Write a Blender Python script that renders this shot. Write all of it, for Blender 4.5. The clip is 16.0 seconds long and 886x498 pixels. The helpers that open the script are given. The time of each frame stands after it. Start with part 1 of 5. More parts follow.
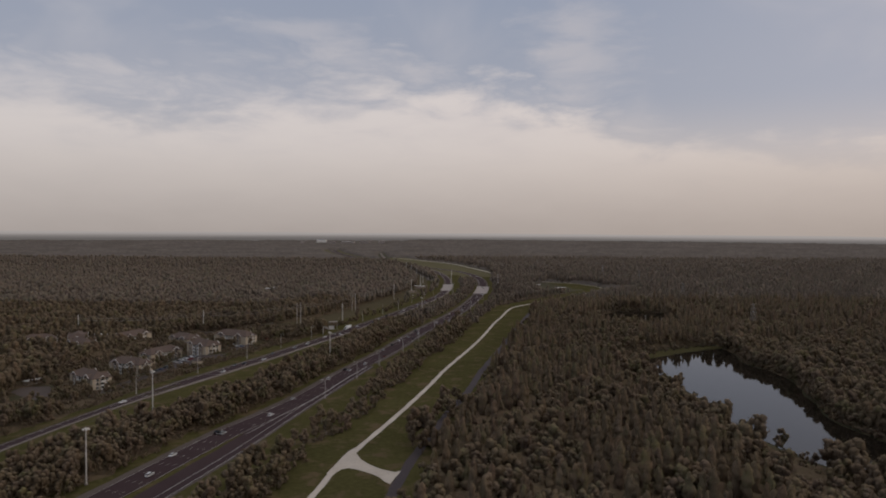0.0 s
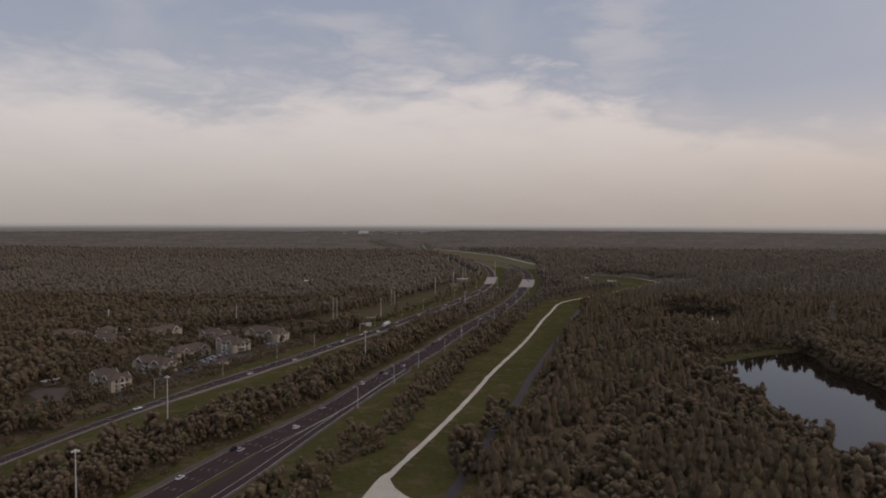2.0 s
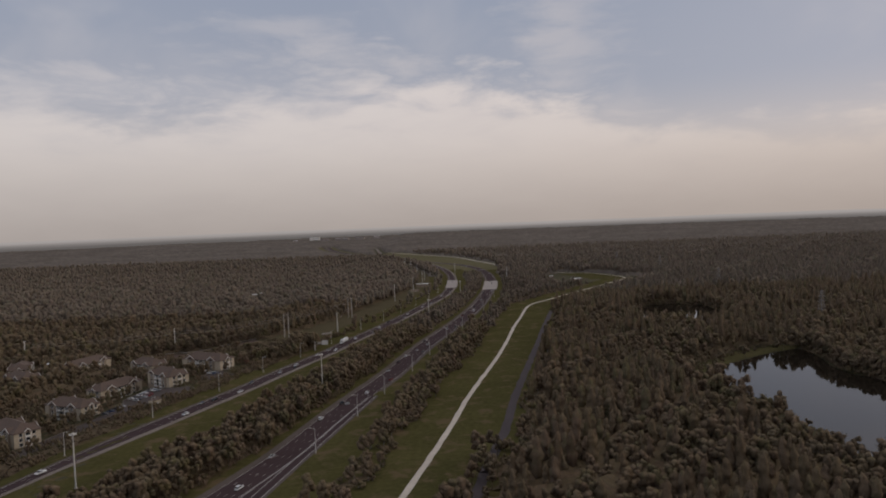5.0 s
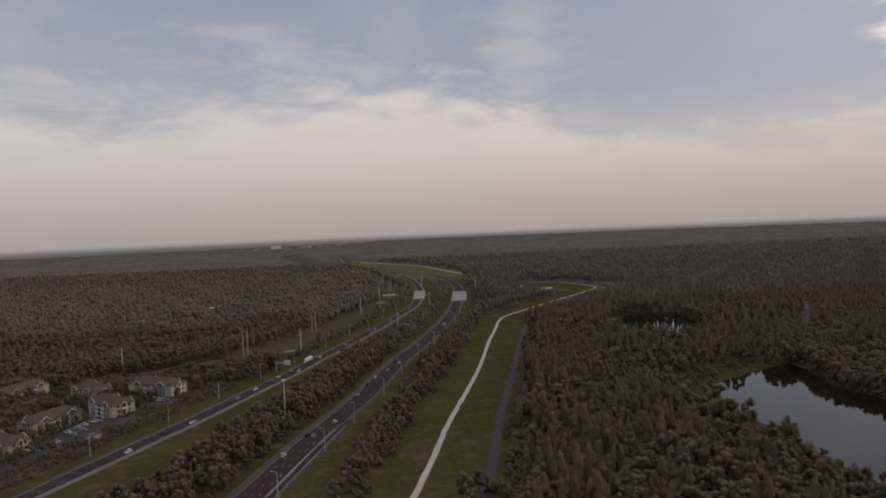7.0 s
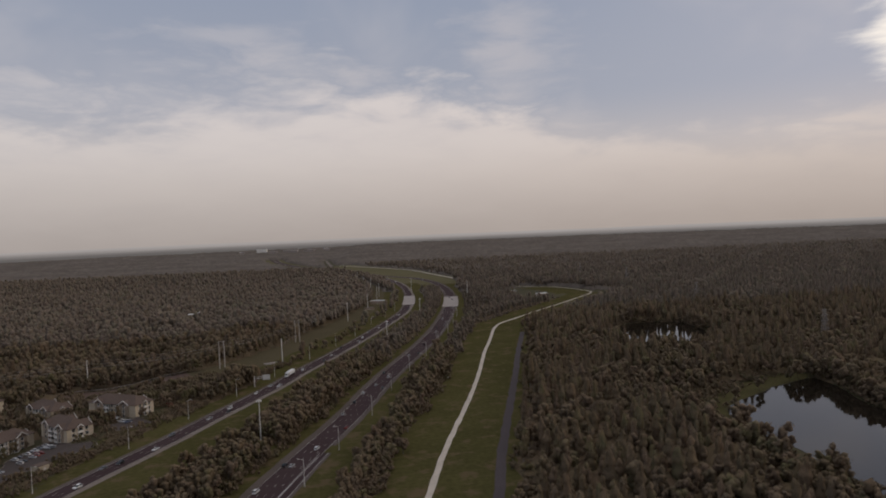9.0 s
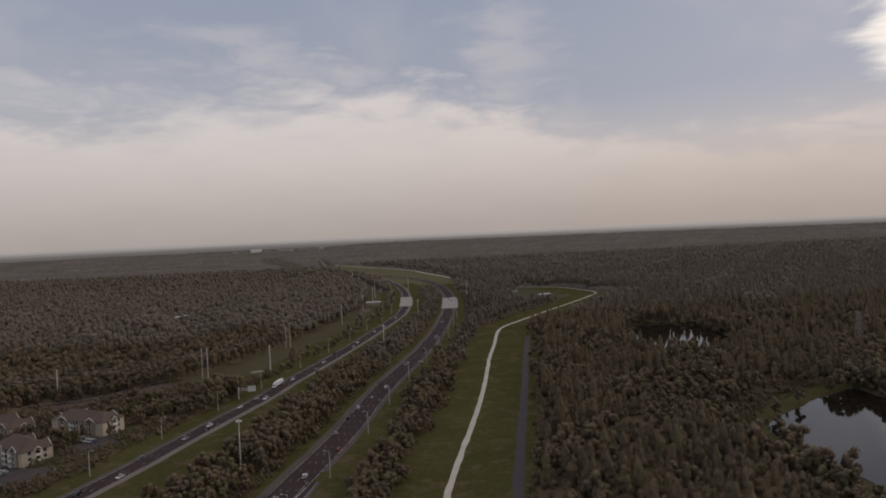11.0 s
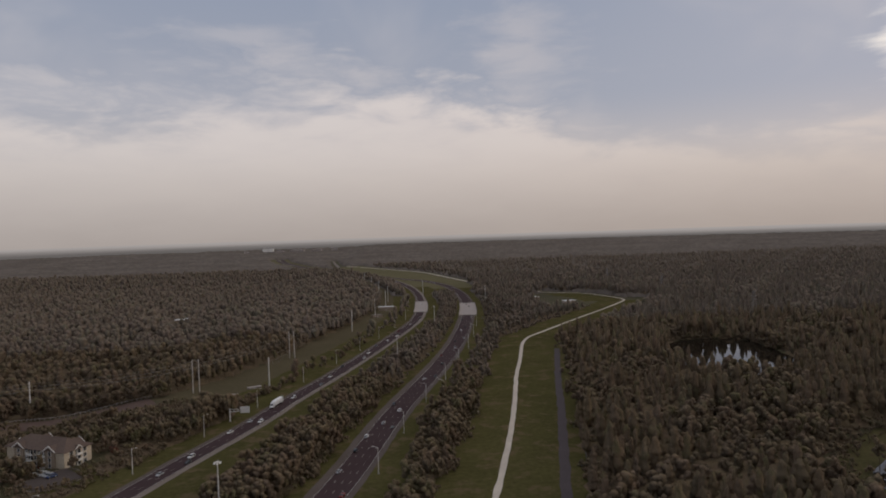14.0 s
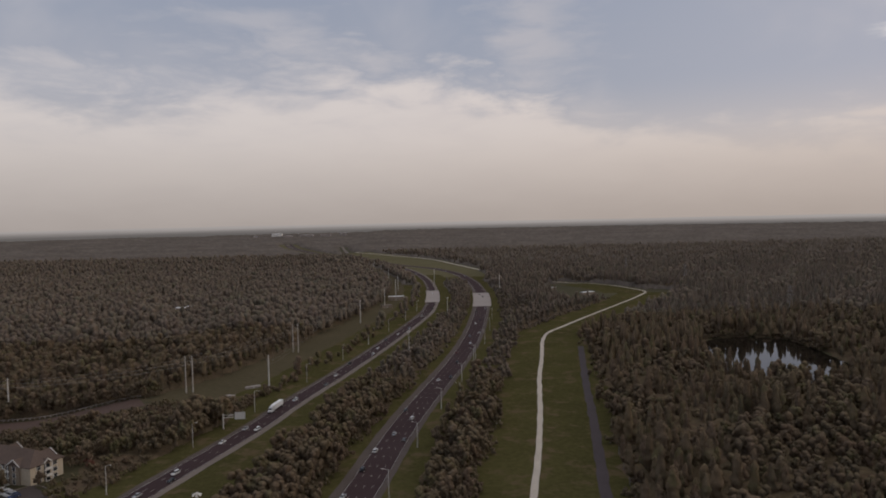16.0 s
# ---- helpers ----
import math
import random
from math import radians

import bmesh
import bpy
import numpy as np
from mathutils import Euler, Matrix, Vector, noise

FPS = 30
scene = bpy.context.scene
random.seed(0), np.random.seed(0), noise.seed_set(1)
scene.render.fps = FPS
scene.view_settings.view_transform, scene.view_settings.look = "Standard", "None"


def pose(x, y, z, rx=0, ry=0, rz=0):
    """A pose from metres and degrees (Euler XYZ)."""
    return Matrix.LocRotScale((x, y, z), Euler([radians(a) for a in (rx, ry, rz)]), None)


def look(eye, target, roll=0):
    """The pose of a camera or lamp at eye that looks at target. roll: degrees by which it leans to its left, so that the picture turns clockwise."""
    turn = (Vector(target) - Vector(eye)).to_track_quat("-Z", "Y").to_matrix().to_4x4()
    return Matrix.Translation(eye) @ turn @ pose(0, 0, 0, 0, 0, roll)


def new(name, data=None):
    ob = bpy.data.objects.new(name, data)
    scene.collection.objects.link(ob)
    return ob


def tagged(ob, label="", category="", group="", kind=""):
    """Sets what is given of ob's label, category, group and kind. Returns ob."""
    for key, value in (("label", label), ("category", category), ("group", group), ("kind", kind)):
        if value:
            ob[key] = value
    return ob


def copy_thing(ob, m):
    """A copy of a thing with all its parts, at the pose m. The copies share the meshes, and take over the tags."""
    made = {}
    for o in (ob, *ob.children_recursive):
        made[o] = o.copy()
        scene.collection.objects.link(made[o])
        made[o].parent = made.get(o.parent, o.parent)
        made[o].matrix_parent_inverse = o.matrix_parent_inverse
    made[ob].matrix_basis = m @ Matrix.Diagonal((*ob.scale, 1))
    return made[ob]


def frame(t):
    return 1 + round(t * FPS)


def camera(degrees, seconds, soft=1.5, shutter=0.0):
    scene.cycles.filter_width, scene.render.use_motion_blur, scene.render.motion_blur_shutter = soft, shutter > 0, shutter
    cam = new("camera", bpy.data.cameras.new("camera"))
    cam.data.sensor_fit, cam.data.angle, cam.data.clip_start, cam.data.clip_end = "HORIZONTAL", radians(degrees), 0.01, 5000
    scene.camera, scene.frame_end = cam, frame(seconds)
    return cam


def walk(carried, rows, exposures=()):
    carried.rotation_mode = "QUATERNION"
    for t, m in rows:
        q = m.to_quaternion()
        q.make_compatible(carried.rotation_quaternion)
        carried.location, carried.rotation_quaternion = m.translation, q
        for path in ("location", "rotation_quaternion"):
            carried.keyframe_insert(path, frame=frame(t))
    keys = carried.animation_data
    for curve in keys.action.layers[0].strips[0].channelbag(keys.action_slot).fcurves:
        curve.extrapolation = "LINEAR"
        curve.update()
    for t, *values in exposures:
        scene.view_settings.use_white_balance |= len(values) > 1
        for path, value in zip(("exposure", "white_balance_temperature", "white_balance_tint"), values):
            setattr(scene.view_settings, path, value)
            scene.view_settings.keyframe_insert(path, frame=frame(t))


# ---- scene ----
cam = camera(66.0, 16.0, soft=1.9)
PATH = [
    (0, (-0.299, -8.787, 115.316), (-0.286, -6.788, 115.262), 0.4),
    (0.5, (-1.486, 5.162, 115.242), (-1.503, 7.161, 115.185), 0.6),
    (1, (-2.434, 18.992, 115.004), (-2.482, 20.99, 114.932), 0.6),
    (1.5, (-2.732, 32.228, 114.642), (-2.812, 34.225, 114.563), 0.6),
    (2, (-2.742, 44.853, 114.309), (-2.852, 46.849, 114.228), 0.3),
    (2.5, (-3.3, 56.858, 113.825), (-3.407, 58.854, 113.745), -0.0),
    (3, (-4.734, 68.403, 113.313), (-4.825, 70.4, 113.235), -0.5),
    (3.5, (-6.727, 79.725, 112.941), (-6.792, 81.722, 112.865), -0.9),
    (4, (-8.765, 90.919, 113.025), (-8.8, 92.917, 112.948), -1.4),
    (6.5, (-18.898, 141.769, 116.748), (-18.785, 143.765, 116.67), -2.5),
    (7, (-20.252, 152.192, 116.803), (-20.115, 154.186, 116.743), -2.4),
    (7.5, (-21.032, 163.147, 116.743), (-20.877, 165.14, 116.686), -2.6),
    (8, (-21.226, 174.678, 116.599), (-21.059, 176.67, 116.544), -2.5),
    (8.5, (-21.16, 186.613, 116.435), (-20.991, 188.605, 116.381), -2.4),
    (9, (-21.145, 198.585, 116.184), (-20.973, 200.577, 116.132), -2.4),
    (11.5, (-22.461, 258.295, 113.93), (-22.275, 260.286, 113.876), -2.5),
    (12, (-22.643, 269.837, 113.603), (-22.458, 271.828, 113.551), -2.5),
    (12.5, (-22.662, 281.109, 113.268), (-22.481, 283.101, 113.215), -2.2),
    (13, (-22.683, 292.175, 112.987), (-22.513, 294.167, 112.936), -2.0),
    (13.5, (-22.917, 303.223, 112.849), (-22.756, 305.216, 112.801), -1.9),
    (14, (-23.225, 314.684, 113.001), (-23.078, 316.678, 112.954), -1.8),
    (14.5, (-23.742, 326.636, 113.389), (-23.605, 328.63, 113.343), -1.5),
    (15, (-24.294, 338.625, 113.687), (-24.166, 340.62, 113.642), -1.5),
    (15.5, (-24.869, 350.603, 113.93), (-24.744, 352.597, 113.844), -1.4),
    (16, (-25.544, 362.427, 114.049), (-25.425, 364.421, 113.962), -1.2),
]
walk(cam, [(t, look(eye, target, roll)) for t, eye, target, roll in PATH])

# ---- light ----
SUN_AZ, SUN_EL = radians(84), radians(17)  # azimuth to the right of +y
sun_way = Vector((math.sin(SUN_AZ) * math.cos(SUN_EL), math.cos(SUN_AZ) * math.cos(SUN_EL), math.sin(SUN_EL)))
sun = new("sun", bpy.data.lights.new("sun", "SUN"))
sun.data.energy, sun.data.angle, sun.data.color = 0.6, radians(38), (1.0, 0.84, 0.66)
sun.matrix_world = look((0, 0, 300), Vector((0, 0, 300)) - sun_way)

world = bpy.data.worlds.new("evening_sky")
scene.world = world
world.use_nodes = True
wt = world.node_tree
wt.nodes.clear()


class G:
    """Small helper round a node tree."""

    def __init__(self, tree):
        self.tree = tree

    def node(self, kind, **inputs):
        n = self.tree.nodes.new(kind)
        for key, value in inputs.items():
            if key.startswith("p_"):
                continue
            self.put(n.inputs[key.replace("_", " ")], value)
        return n

    def put(self, socket, value):
        if isinstance(value, bpy.types.NodeSocket):
            self.tree.links.new(value, socket)
        else:
            socket.default_value = value

    def math(self, op, a, b=0.0, c=0.0, clamp=False):
        n = self.tree.nodes.new("ShaderNodeMath")
        n.operation, n.use_clamp = op, clamp
        for s, v in zip(n.inputs, (a, b, c)):
            self.put(s, v)
        return n.outputs[0]

    def smooth(self, value, lo, hi, a=0.0, b=1.0):
        n = self.tree.nodes.new("ShaderNodeMapRange")
        n.interpolation_type = "SMOOTHSTEP"
        for s, v in zip(n.inputs, (value, lo, hi, a, b)):
            self.put(s, v)
        return n.outputs[0]

    def mix(self, fac, a, b, blend="MIX"):
        n = self.tree.nodes.new("ShaderNodeMix")
        n.data_type, n.blend_type = "RGBA", blend
        self.put(n.inputs["Factor"], fac)
        for s, v in ((n.inputs["A"], a), (n.inputs["B"], b)):
            self.put(s, (*v, 1) if isinstance(v, tuple) and len(v) == 3 else v)
        return n.outputs["Result"]

    def noise(self, vector, scale, detail=4.0, rough=0.55, distort=0.0):
        n = self.tree.nodes.new("ShaderNodeTexNoise")
        self.put(n.inputs["Vector"], vector)
        n.inputs["Scale"].default_value, n.inputs["Detail"].default_value = scale, detail
        n.inputs["Roughness"].default_value, n.inputs["Distortion"].default_value = rough, distort
        return n.outputs["Fac"]

    def scaled(self, vector, s):
        n = self.tree.nodes.new("ShaderNodeMapping")
        self.put(n.inputs["Vector"], vector)
        n.inputs["Scale"].default_value = s
        return n.outputs[0]


def sky():
    """Nishita sky with a bank of thin evening cloud over the horizon."""
    g = G(wt)
    base = wt.nodes.new("ShaderNodeTexSky")
    base.sky_type, base.sun_disc = "NISHITA", False
    base.sun_elevation, base.sun_rotation = SUN_EL, SUN_AZ
    base.air_density, base.dust_density, base.ozone_density = 1.0, 2.0, 1.0
    way = wt.nodes.new("ShaderNodeTexCoord").outputs["Generated"]
    sep = wt.nodes.new("ShaderNodeSeparateXYZ")
    g.put(sep.inputs[0], way)
    x, y, z = sep.outputs
    flat = g.math("SQRT", g.math("ADD", g.math("MULTIPLY", x, x), g.math("MULTIPLY", y, y)))
    el = g.math("DIVIDE", z, g.math("MAXIMUM", flat, 0.05))
    az = g.math("ARCTAN2", x, y)
    comb = wt.nodes.new("ShaderNodeCombineXYZ")
    g.put(comb.inputs[0], az)
    g.put(comb.inputs[1], el)
    dome = comb.outputs[0]
    wide = g.noise(g.scaled(dome, (2.0, 4.6, 1)), 1.6, 5, 0.5, 0.4)
    fine = g.noise(g.scaled(dome, (4.0, 12.5, 1)), 2.0, 7, 0.58, 0.3)
    wisp = g.noise(g.scaled(dome, (3.2, 3.6, 1)), 1.3, 4, 0.5, 0.5)

    def tuft(a, e, wa, we, strength):
        """A soft loose patch of cloud round one direction of the sky."""
        da, de = g.math("DIVIDE", g.math("SUBTRACT", az, a), wa), g.math("DIVIDE", g.math("SUBTRACT", el, e), we)
        far = g.math("SQRT", g.math("ADD", g.math("MULTIPLY", da, da), g.math("MULTIPLY", de, de)))
        far = g.math("ADD", far, g.math("MULTIPLY", g.math("SUBTRACT", fine, 0.5), 5.5))
        return g.math("MULTIPLY", g.smooth(far, 1.5, -0.6), strength)

    # upper edge of the bank: high on one side, lower towards the sun
    edge = g.math("ADD", g.smooth(az, -0.1, -0.6, 0.215, 0.196), g.smooth(az, 0.0, 0.46, 0.0, -0.10))
    edge = g.math("ADD", edge, g.math("MULTIPLY", g.math("SUBTRACT", wide, 0.5), 0.12))
    edge = g.math("ADD", edge, g.math("MULTIPLY", g.math("SUBTRACT", fine, 0.5), 0.20))
    bank = g.smooth(g.math("SUBTRACT", edge, el), g.smooth(az, 0.1, -0.4, -0.028, -0.06), g.smooth(az, 0.1, -0.4, 0.05, 0.10))
    bank = g.math("MULTIPLY", bank, g.smooth(fine, 0.2, 0.6, 0.84, 1.0))
    high = g.math("MULTIPLY", g.smooth(wisp, 0.46, 0.74, 0.0, 0.30), g.smooth(el, 0.9, 0.3))
    # a gap in the bank, loose wisps above it and a tall thin plume
    bank = g.math("MULTIPLY", bank, g.math("SUBTRACT", 1.0, tuft(-0.385, 0.158, 0.11, 0.022, 0.75)))
    plume = g.math("MULTIPLY", tuft(0.205, 0.235, 0.085, 0.09, 0.5), g.smooth(wisp, 0.3, 0.6, 0.5, 1.0))
    high = g.math("MAXIMUM", high, plume)
    for a, e, wa, we, k in ((-0.225, 0.282, 0.11, 0.020, 0.32), (-0.13, 0.247, 0.13, 0.034, 0.45), (-0.43, 0.198, 0.16, 0.022, 0.6), (0.62, 0.119, 0.10, 0.012, 0.8)):
        high = g.math("MAXIMUM", high, tuft(a, e, wa, we, k))
    cloud = g.math("MAXIMUM", bank, high)
    toward = g.smooth(az, -0.6, 1.0)
    blue = g.mix(1.0, base.outputs[0], (0.052, 0.049, 0.047), "MULTIPLY")
    blue = g.mix(0.8, blue, g.mix(g.smooth(el, 0.15, 0.6), (0.40, 0.42, 0.50), (0.25, 0.325, 0.475)))
    blue = g.mix(g.smooth(az, 0.1, 0.8, 0.0, 0.7), blue, (0.435, 0.435, 0.50))
    blue = g.mix(g.smooth(el, 0.7, 1.6), blue, (0.70, 0.67, 0.67))
    white = g.mix(toward, (0.615, 0.572, 0.572), (0.69, 0.605, 0.57))
    white = g.mix(g.smooth(fine, 0.35, 0.7, 0.0, 0.35), white, (0.70, 0.645, 0.62))
    colour = g.mix(cloud, blue, white)
    # haze low over the land, warm towards the sun
    haze = g.mix(toward, (0.362, 0.318, 0.296), (0.385, 0.321, 0.284))
    low = g.math("MULTIPLY", g.smooth(el, 0.13, -0.035), g.smooth(fine, 0.3, 0.7, 1.0, 0.93))
    colour = g.mix(g.math("MULTIPLY", g.smooth(el, 0.2, 0.06), 0.8), colour, g.mix(toward, (0.575, 0.520, 0.490), (0.63, 0.538, 0.482)))
    colour = g.mix(low, colour, haze)
    # bright broken cloud before the sun
    glow = g.math("MULTIPLY", g.smooth(g.math("ABSOLUTE", g.math("SUBTRACT", az, 0.80)), 0.215, 0.05), g.smooth(g.math("ABSOLUTE", g.math("SUBTRACT", el, 0.215)), 0.14, 0.03))
    glow = g.math("MULTIPLY", g.smooth(glow, 0.0, 0.15), g.smooth(g.math("ADD", glow, g.math("MULTIPLY", g.math("SUBTRACT", fine, 0.5), 1.6)), 0.2, 0.8))
    colour = g.mix(glow, colour, (0.98, 0.90, 0.82))
    bg = g.node("ShaderNodeBackground", Color=colour, Strength=1.0)
    out = wt.nodes.new("ShaderNodeOutputWorld")
    wt.links.new(bg.outputs[0], out.inputs[0])


sky()
scene.view_settings.exposure = 0.0

# ---- materials ----


def material(name, dark, light, rough=0.9, scale=0.5, spec=0.3, bump=0.0, second=0.05, tint=0.0, attr="", patch=None, metal=0.0):
    """Mottled surface: two scales of noise between two colours, bump, and spread from piece to piece."""
    m = bpy.data.materials.new(name)
    m.use_nodes = True
    t = m.node_tree
    g = G(t)
    bsdf = t.nodes["Principled BSDF"]
    where = t.nodes.new("ShaderNodeNewGeometry").outputs["Position"]
    fine, broad = g.noise(where, scale, 6, 0.65), g.noise(where, scale * second, 4, 0.6)
    fac = g.math("ADD", g.math("MULTIPLY", fine, 0.6), g.math("MULTIPLY", broad, 0.4))
    colour = g.mix(g.smooth(fac, 0.3, 0.7), dark, light)
    if patch:
        colour = g.mix(g.smooth(g.noise(where, scale * second * 3, 5, 0.7), 0.5, 0.66), colour, patch)
    if tint:
        rnd = t.nodes.new("ShaderNodeObjectInfo").outputs["Random"]
        if attr:
            at = t.nodes.new("ShaderNodeAttribute")
            at.attribute_name = attr
            rnd = g.math("FRACT", g.math("ADD", rnd, at.outputs["Fac"]))
        hsv = t.nodes.new("ShaderNodeHueSaturation")
        g.put(hsv.inputs["Hue"], g.math("ADD", 0.5, g.math("MULTIPLY", g.math("SUBTRACT", rnd, 0.5), -0.10 * tint)))
        g.put(hsv.inputs["Value"], g.math("ADD", 1.0, g.math("MULTIPLY", g.math("SUBTRACT", g.math("FRACT", g.math("MULTIPLY", rnd, 7.31)), 0.5), 1.1 * tint)))
        g.put(hsv.inputs["Saturation"], g.math("ADD", 1.0, g.math("MULTIPLY", g.math("SUBTRACT", g.math("FRACT", g.math("MULTIPLY", rnd, 3.7)), 0.5), 0.6 * tint)))
        g.put(hsv.inputs["Color"], colour)
        colour = hsv.outputs[0]
    g.put(bsdf.inputs["Base Color"], colour)
    bsdf.inputs["Roughness"].default_value = rough
    bsdf.inputs["Specular IOR Level"].default_value = spec
    bsdf.inputs["Metallic"].default_value = metal
    if bump:
        b = t.nodes.new("ShaderNodeBump")
        b.inputs["Distance"].default_value = bump
        g.put(b.inputs["Height"], fine)
        g.put(bsdf.inputs["Normal"], b.outputs[0])
    return m


M_FLOOR = material("forest_floor", (0.045, 0.040, 0.022), (0.085, 0.075, 0.040), 1.0, 0.35, 0.1)
M_GRASS = material("mown_grass", (0.052, 0.049, 0.019), (0.090, 0.079, 0.032), 1.0, 0.35, 0.0, 0.0, 0.06, patch=(0.112, 0.082, 0.047))
M_ASPHALT = material("worn_asphalt", (0.048, 0.031, 0.032), (0.067, 0.046, 0.046), 0.95, 1.6, 0.04, 0.0, 0.02)
M_SHOULDER = material("paved_shoulder", (0.086, 0.069, 0.061), (0.126, 0.102, 0.090), 0.95, 1.2, 0.05, 0.0, 0.03)
M_PALE = material("pale_shoulder", (0.155, 0.128, 0.108), (0.225, 0.188, 0.162), 0.95, 1.2, 0.05, 0.0, 0.03)
M_PAINT = material("road_paint", (0.30, 0.28, 0.26), (0.44, 0.42, 0.39), 0.7, 2.0)
M_CONCRETE = material("bridge_concrete", (0.27, 0.232, 0.208), (0.37, 0.32, 0.288), 0.85, 0.8)
M_SHELL = material("crushed_shell", (0.40, 0.345, 0.285), (0.58, 0.51, 0.43), 0.95, 1.1, 0.2, 0.02, 0.06)
M_PATH = material("grey_path_asphalt", (0.056, 0.044, 0.045), (0.084, 0.067, 0.068), 0.9, 0.9, 0.2, 0.0, 0.04)
M_LOT = material("lot_paving", (0.066, 0.053, 0.048), (0.100, 0.082, 0.074), 0.95, 0.7, 0.03)
M_STREET = material("brown_paving", (0.088, 0.060, 0.050), (0.128, 0.090, 0.076), 0.95, 0.7, 0.03)
M_LEAF = material("broad_leaves", (0.124, 0.092, 0.060), (0.174, 0.130, 0.087), 1.0, 0.5, 0.03, 0.7, tint=0.20, attr="tint", patch=(0.130, 0.112, 0.060))
M_NEEDLE = material("cypress_leaves", (0.120, 0.088, 0.057), (0.172, 0.127, 0.084), 1.0, 0.5, 0.03, 0.7, tint=0.20, attr="tint", patch=(0.132, 0.113, 0.062))
# canopy colour kept pale and grey in place of haze
M_HAZED_CANOPY = material("hazed_canopy", (0.100, 0.085, 0.073), (0.188, 0.159, 0.137), 1.0, 0.05, 0.0, second=0.10, patch=(0.114, 0.099, 0.083))
# leaf colour paled and greyed to paint haze onto the farther trees
M_HAZED_LEAF = material("hazed_leaves", (0.134, 0.106, 0.082), (0.194, 0.153, 0.118), 1.0, 0.5, 0.03, 0.6, tint=0.20, attr="tint", second=0.02, patch=(0.150, 0.132, 0.094))
# shrub colour darkened to stand in for shade under the crowns
M_DARKENED_SHRUB = material("shade_darkened_shrubs", (0.090, 0.066, 0.042), (0.134, 0.099, 0.063), 1.0, 0.4, 0.03, 0.9, tint=0.2, attr="tint")
M_RUST = material("rust_red_leaves", (0.12, 0.056, 0.042), (0.17, 0.080, 0.058), 1.0, 0.5, 0.03, 0.7)
M_BARK = material("grey_bark", (0.12, 0.10, 0.085), (0.24, 0.21, 0.18), 0.95, 2.0)
M_DRY = material("dry_clearing_grass", (0.074, 0.063, 0.036), (0.112, 0.091, 0.058), 1.0, 0.3, 0.0)
# grass colour lightened to paint in haze over the far fields
M_HAZED_FIELD = material("hazed_field_grass", (0.105, 0.094, 0.052), (0.150, 0.132, 0.078), 1.0, 0.2, 0.0)
M_MARSH = material("marsh_grass", (0.046, 0.044, 0.020), (0.098, 0.086, 0.040), 1.0, 0.6, 0.0, 0.5, 0.15, patch=(0.070, 0.050, 0.030))
M_GALV = material("galvanised_steel", (0.52, 0.49, 0.45), (0.66, 0.63, 0.58), 0.6, 1.0, 0.4)
M_TOWER = material("dull_tower_steel", (0.19, 0.17, 0.155), (0.26, 0.235, 0.215), 0.7, 1.0, 0.3)
M_CREAM = material("cream_stucco", (0.43, 0.36, 0.265), (0.54, 0.455, 0.34), 0.9, 0.8)
M_TAN = material("tan_stucco", (0.26, 0.20, 0.145), (0.34, 0.27, 0.20), 0.9, 0.8)
M_SHINGLE = material("brown_shingle", (0.086, 0.060, 0.048), (0.130, 0.092, 0.073), 0.95, 1.2)
M_TRIM = material("white_trim", (0.62, 0.59, 0.54), (0.78, 0.75, 0.70), 0.7, 1.0)
M_WHITE = material("white_metal", (0.66, 0.65, 0.63), (0.80, 0.79, 0.77), 0.5, 0.4)
M_TYRE = material("tyre_rubber", (0.018, 0.018, 0.018), (0.035, 0.034, 0.033), 0.9, 4.0)
M_WOOD = material("weathered_pole_wood", (0.36, 0.32, 0.28), (0.50, 0.46, 0.41), 0.9, 1.5)


def plain(name, colour, rough=0.5, metal=0.0, spec=0.5):
    m = bpy.data.materials.new(name)
    m.use_nodes = True
    b = m.node_tree.nodes["Principled BSDF"]
    b.inputs["Base Color"].default_value = (*colour, 1)
    b.inputs["Roughness"].default_value, b.inputs["Metallic"].default_value = rough, metal
    b.inputs["Specular IOR Level"].default_value = spec
    return m


M_GLASS = plain("dark_window_glass", (0.03, 0.032, 0.036), 0.08)
CAR_PAINT = {n: plain(f"{n}_car_paint", c, 0.25, 0.1) for n, c in (("white", (0.72, 0.71, 0.69)), ("silver", (0.42, 0.42, 0.42)), ("grey", (0.12, 0.12, 0.125)), ("black", (0.02, 0.02, 0.022)), ("red", (0.22, 0.025, 0.02)), ("blue", (0.04, 0.06, 0.13)))}


def water_material():
    m = bpy.data.materials.new("still_water")
    m.use_nodes = True
    t = m.node_tree
    g = G(t)
    b = t.nodes["Principled BSDF"]
    where = t.nodes.new("ShaderNodeNewGeometry").outputs["Position"]
    g.put(b.inputs["Base Color"], g.mix(g.noise(where, 0.03, 4), (0.009, 0.007, 0.005), (0.015, 0.012, 0.009)))
    b.inputs["Roughness"].default_value, b.inputs["IOR"].default_value = 0.04, 1.33
    bump = t.nodes.new("ShaderNodeBump")
    bump.inputs["Strength"].default_value, bump.inputs["Distance"].default_value = 0.10, 0.05
    g.put(bump.inputs["Height"], g.noise(where, 0.6, 3))
    g.put(b.inputs["Normal"], bump.outputs[0])
    return m


M_WATER = water_material()

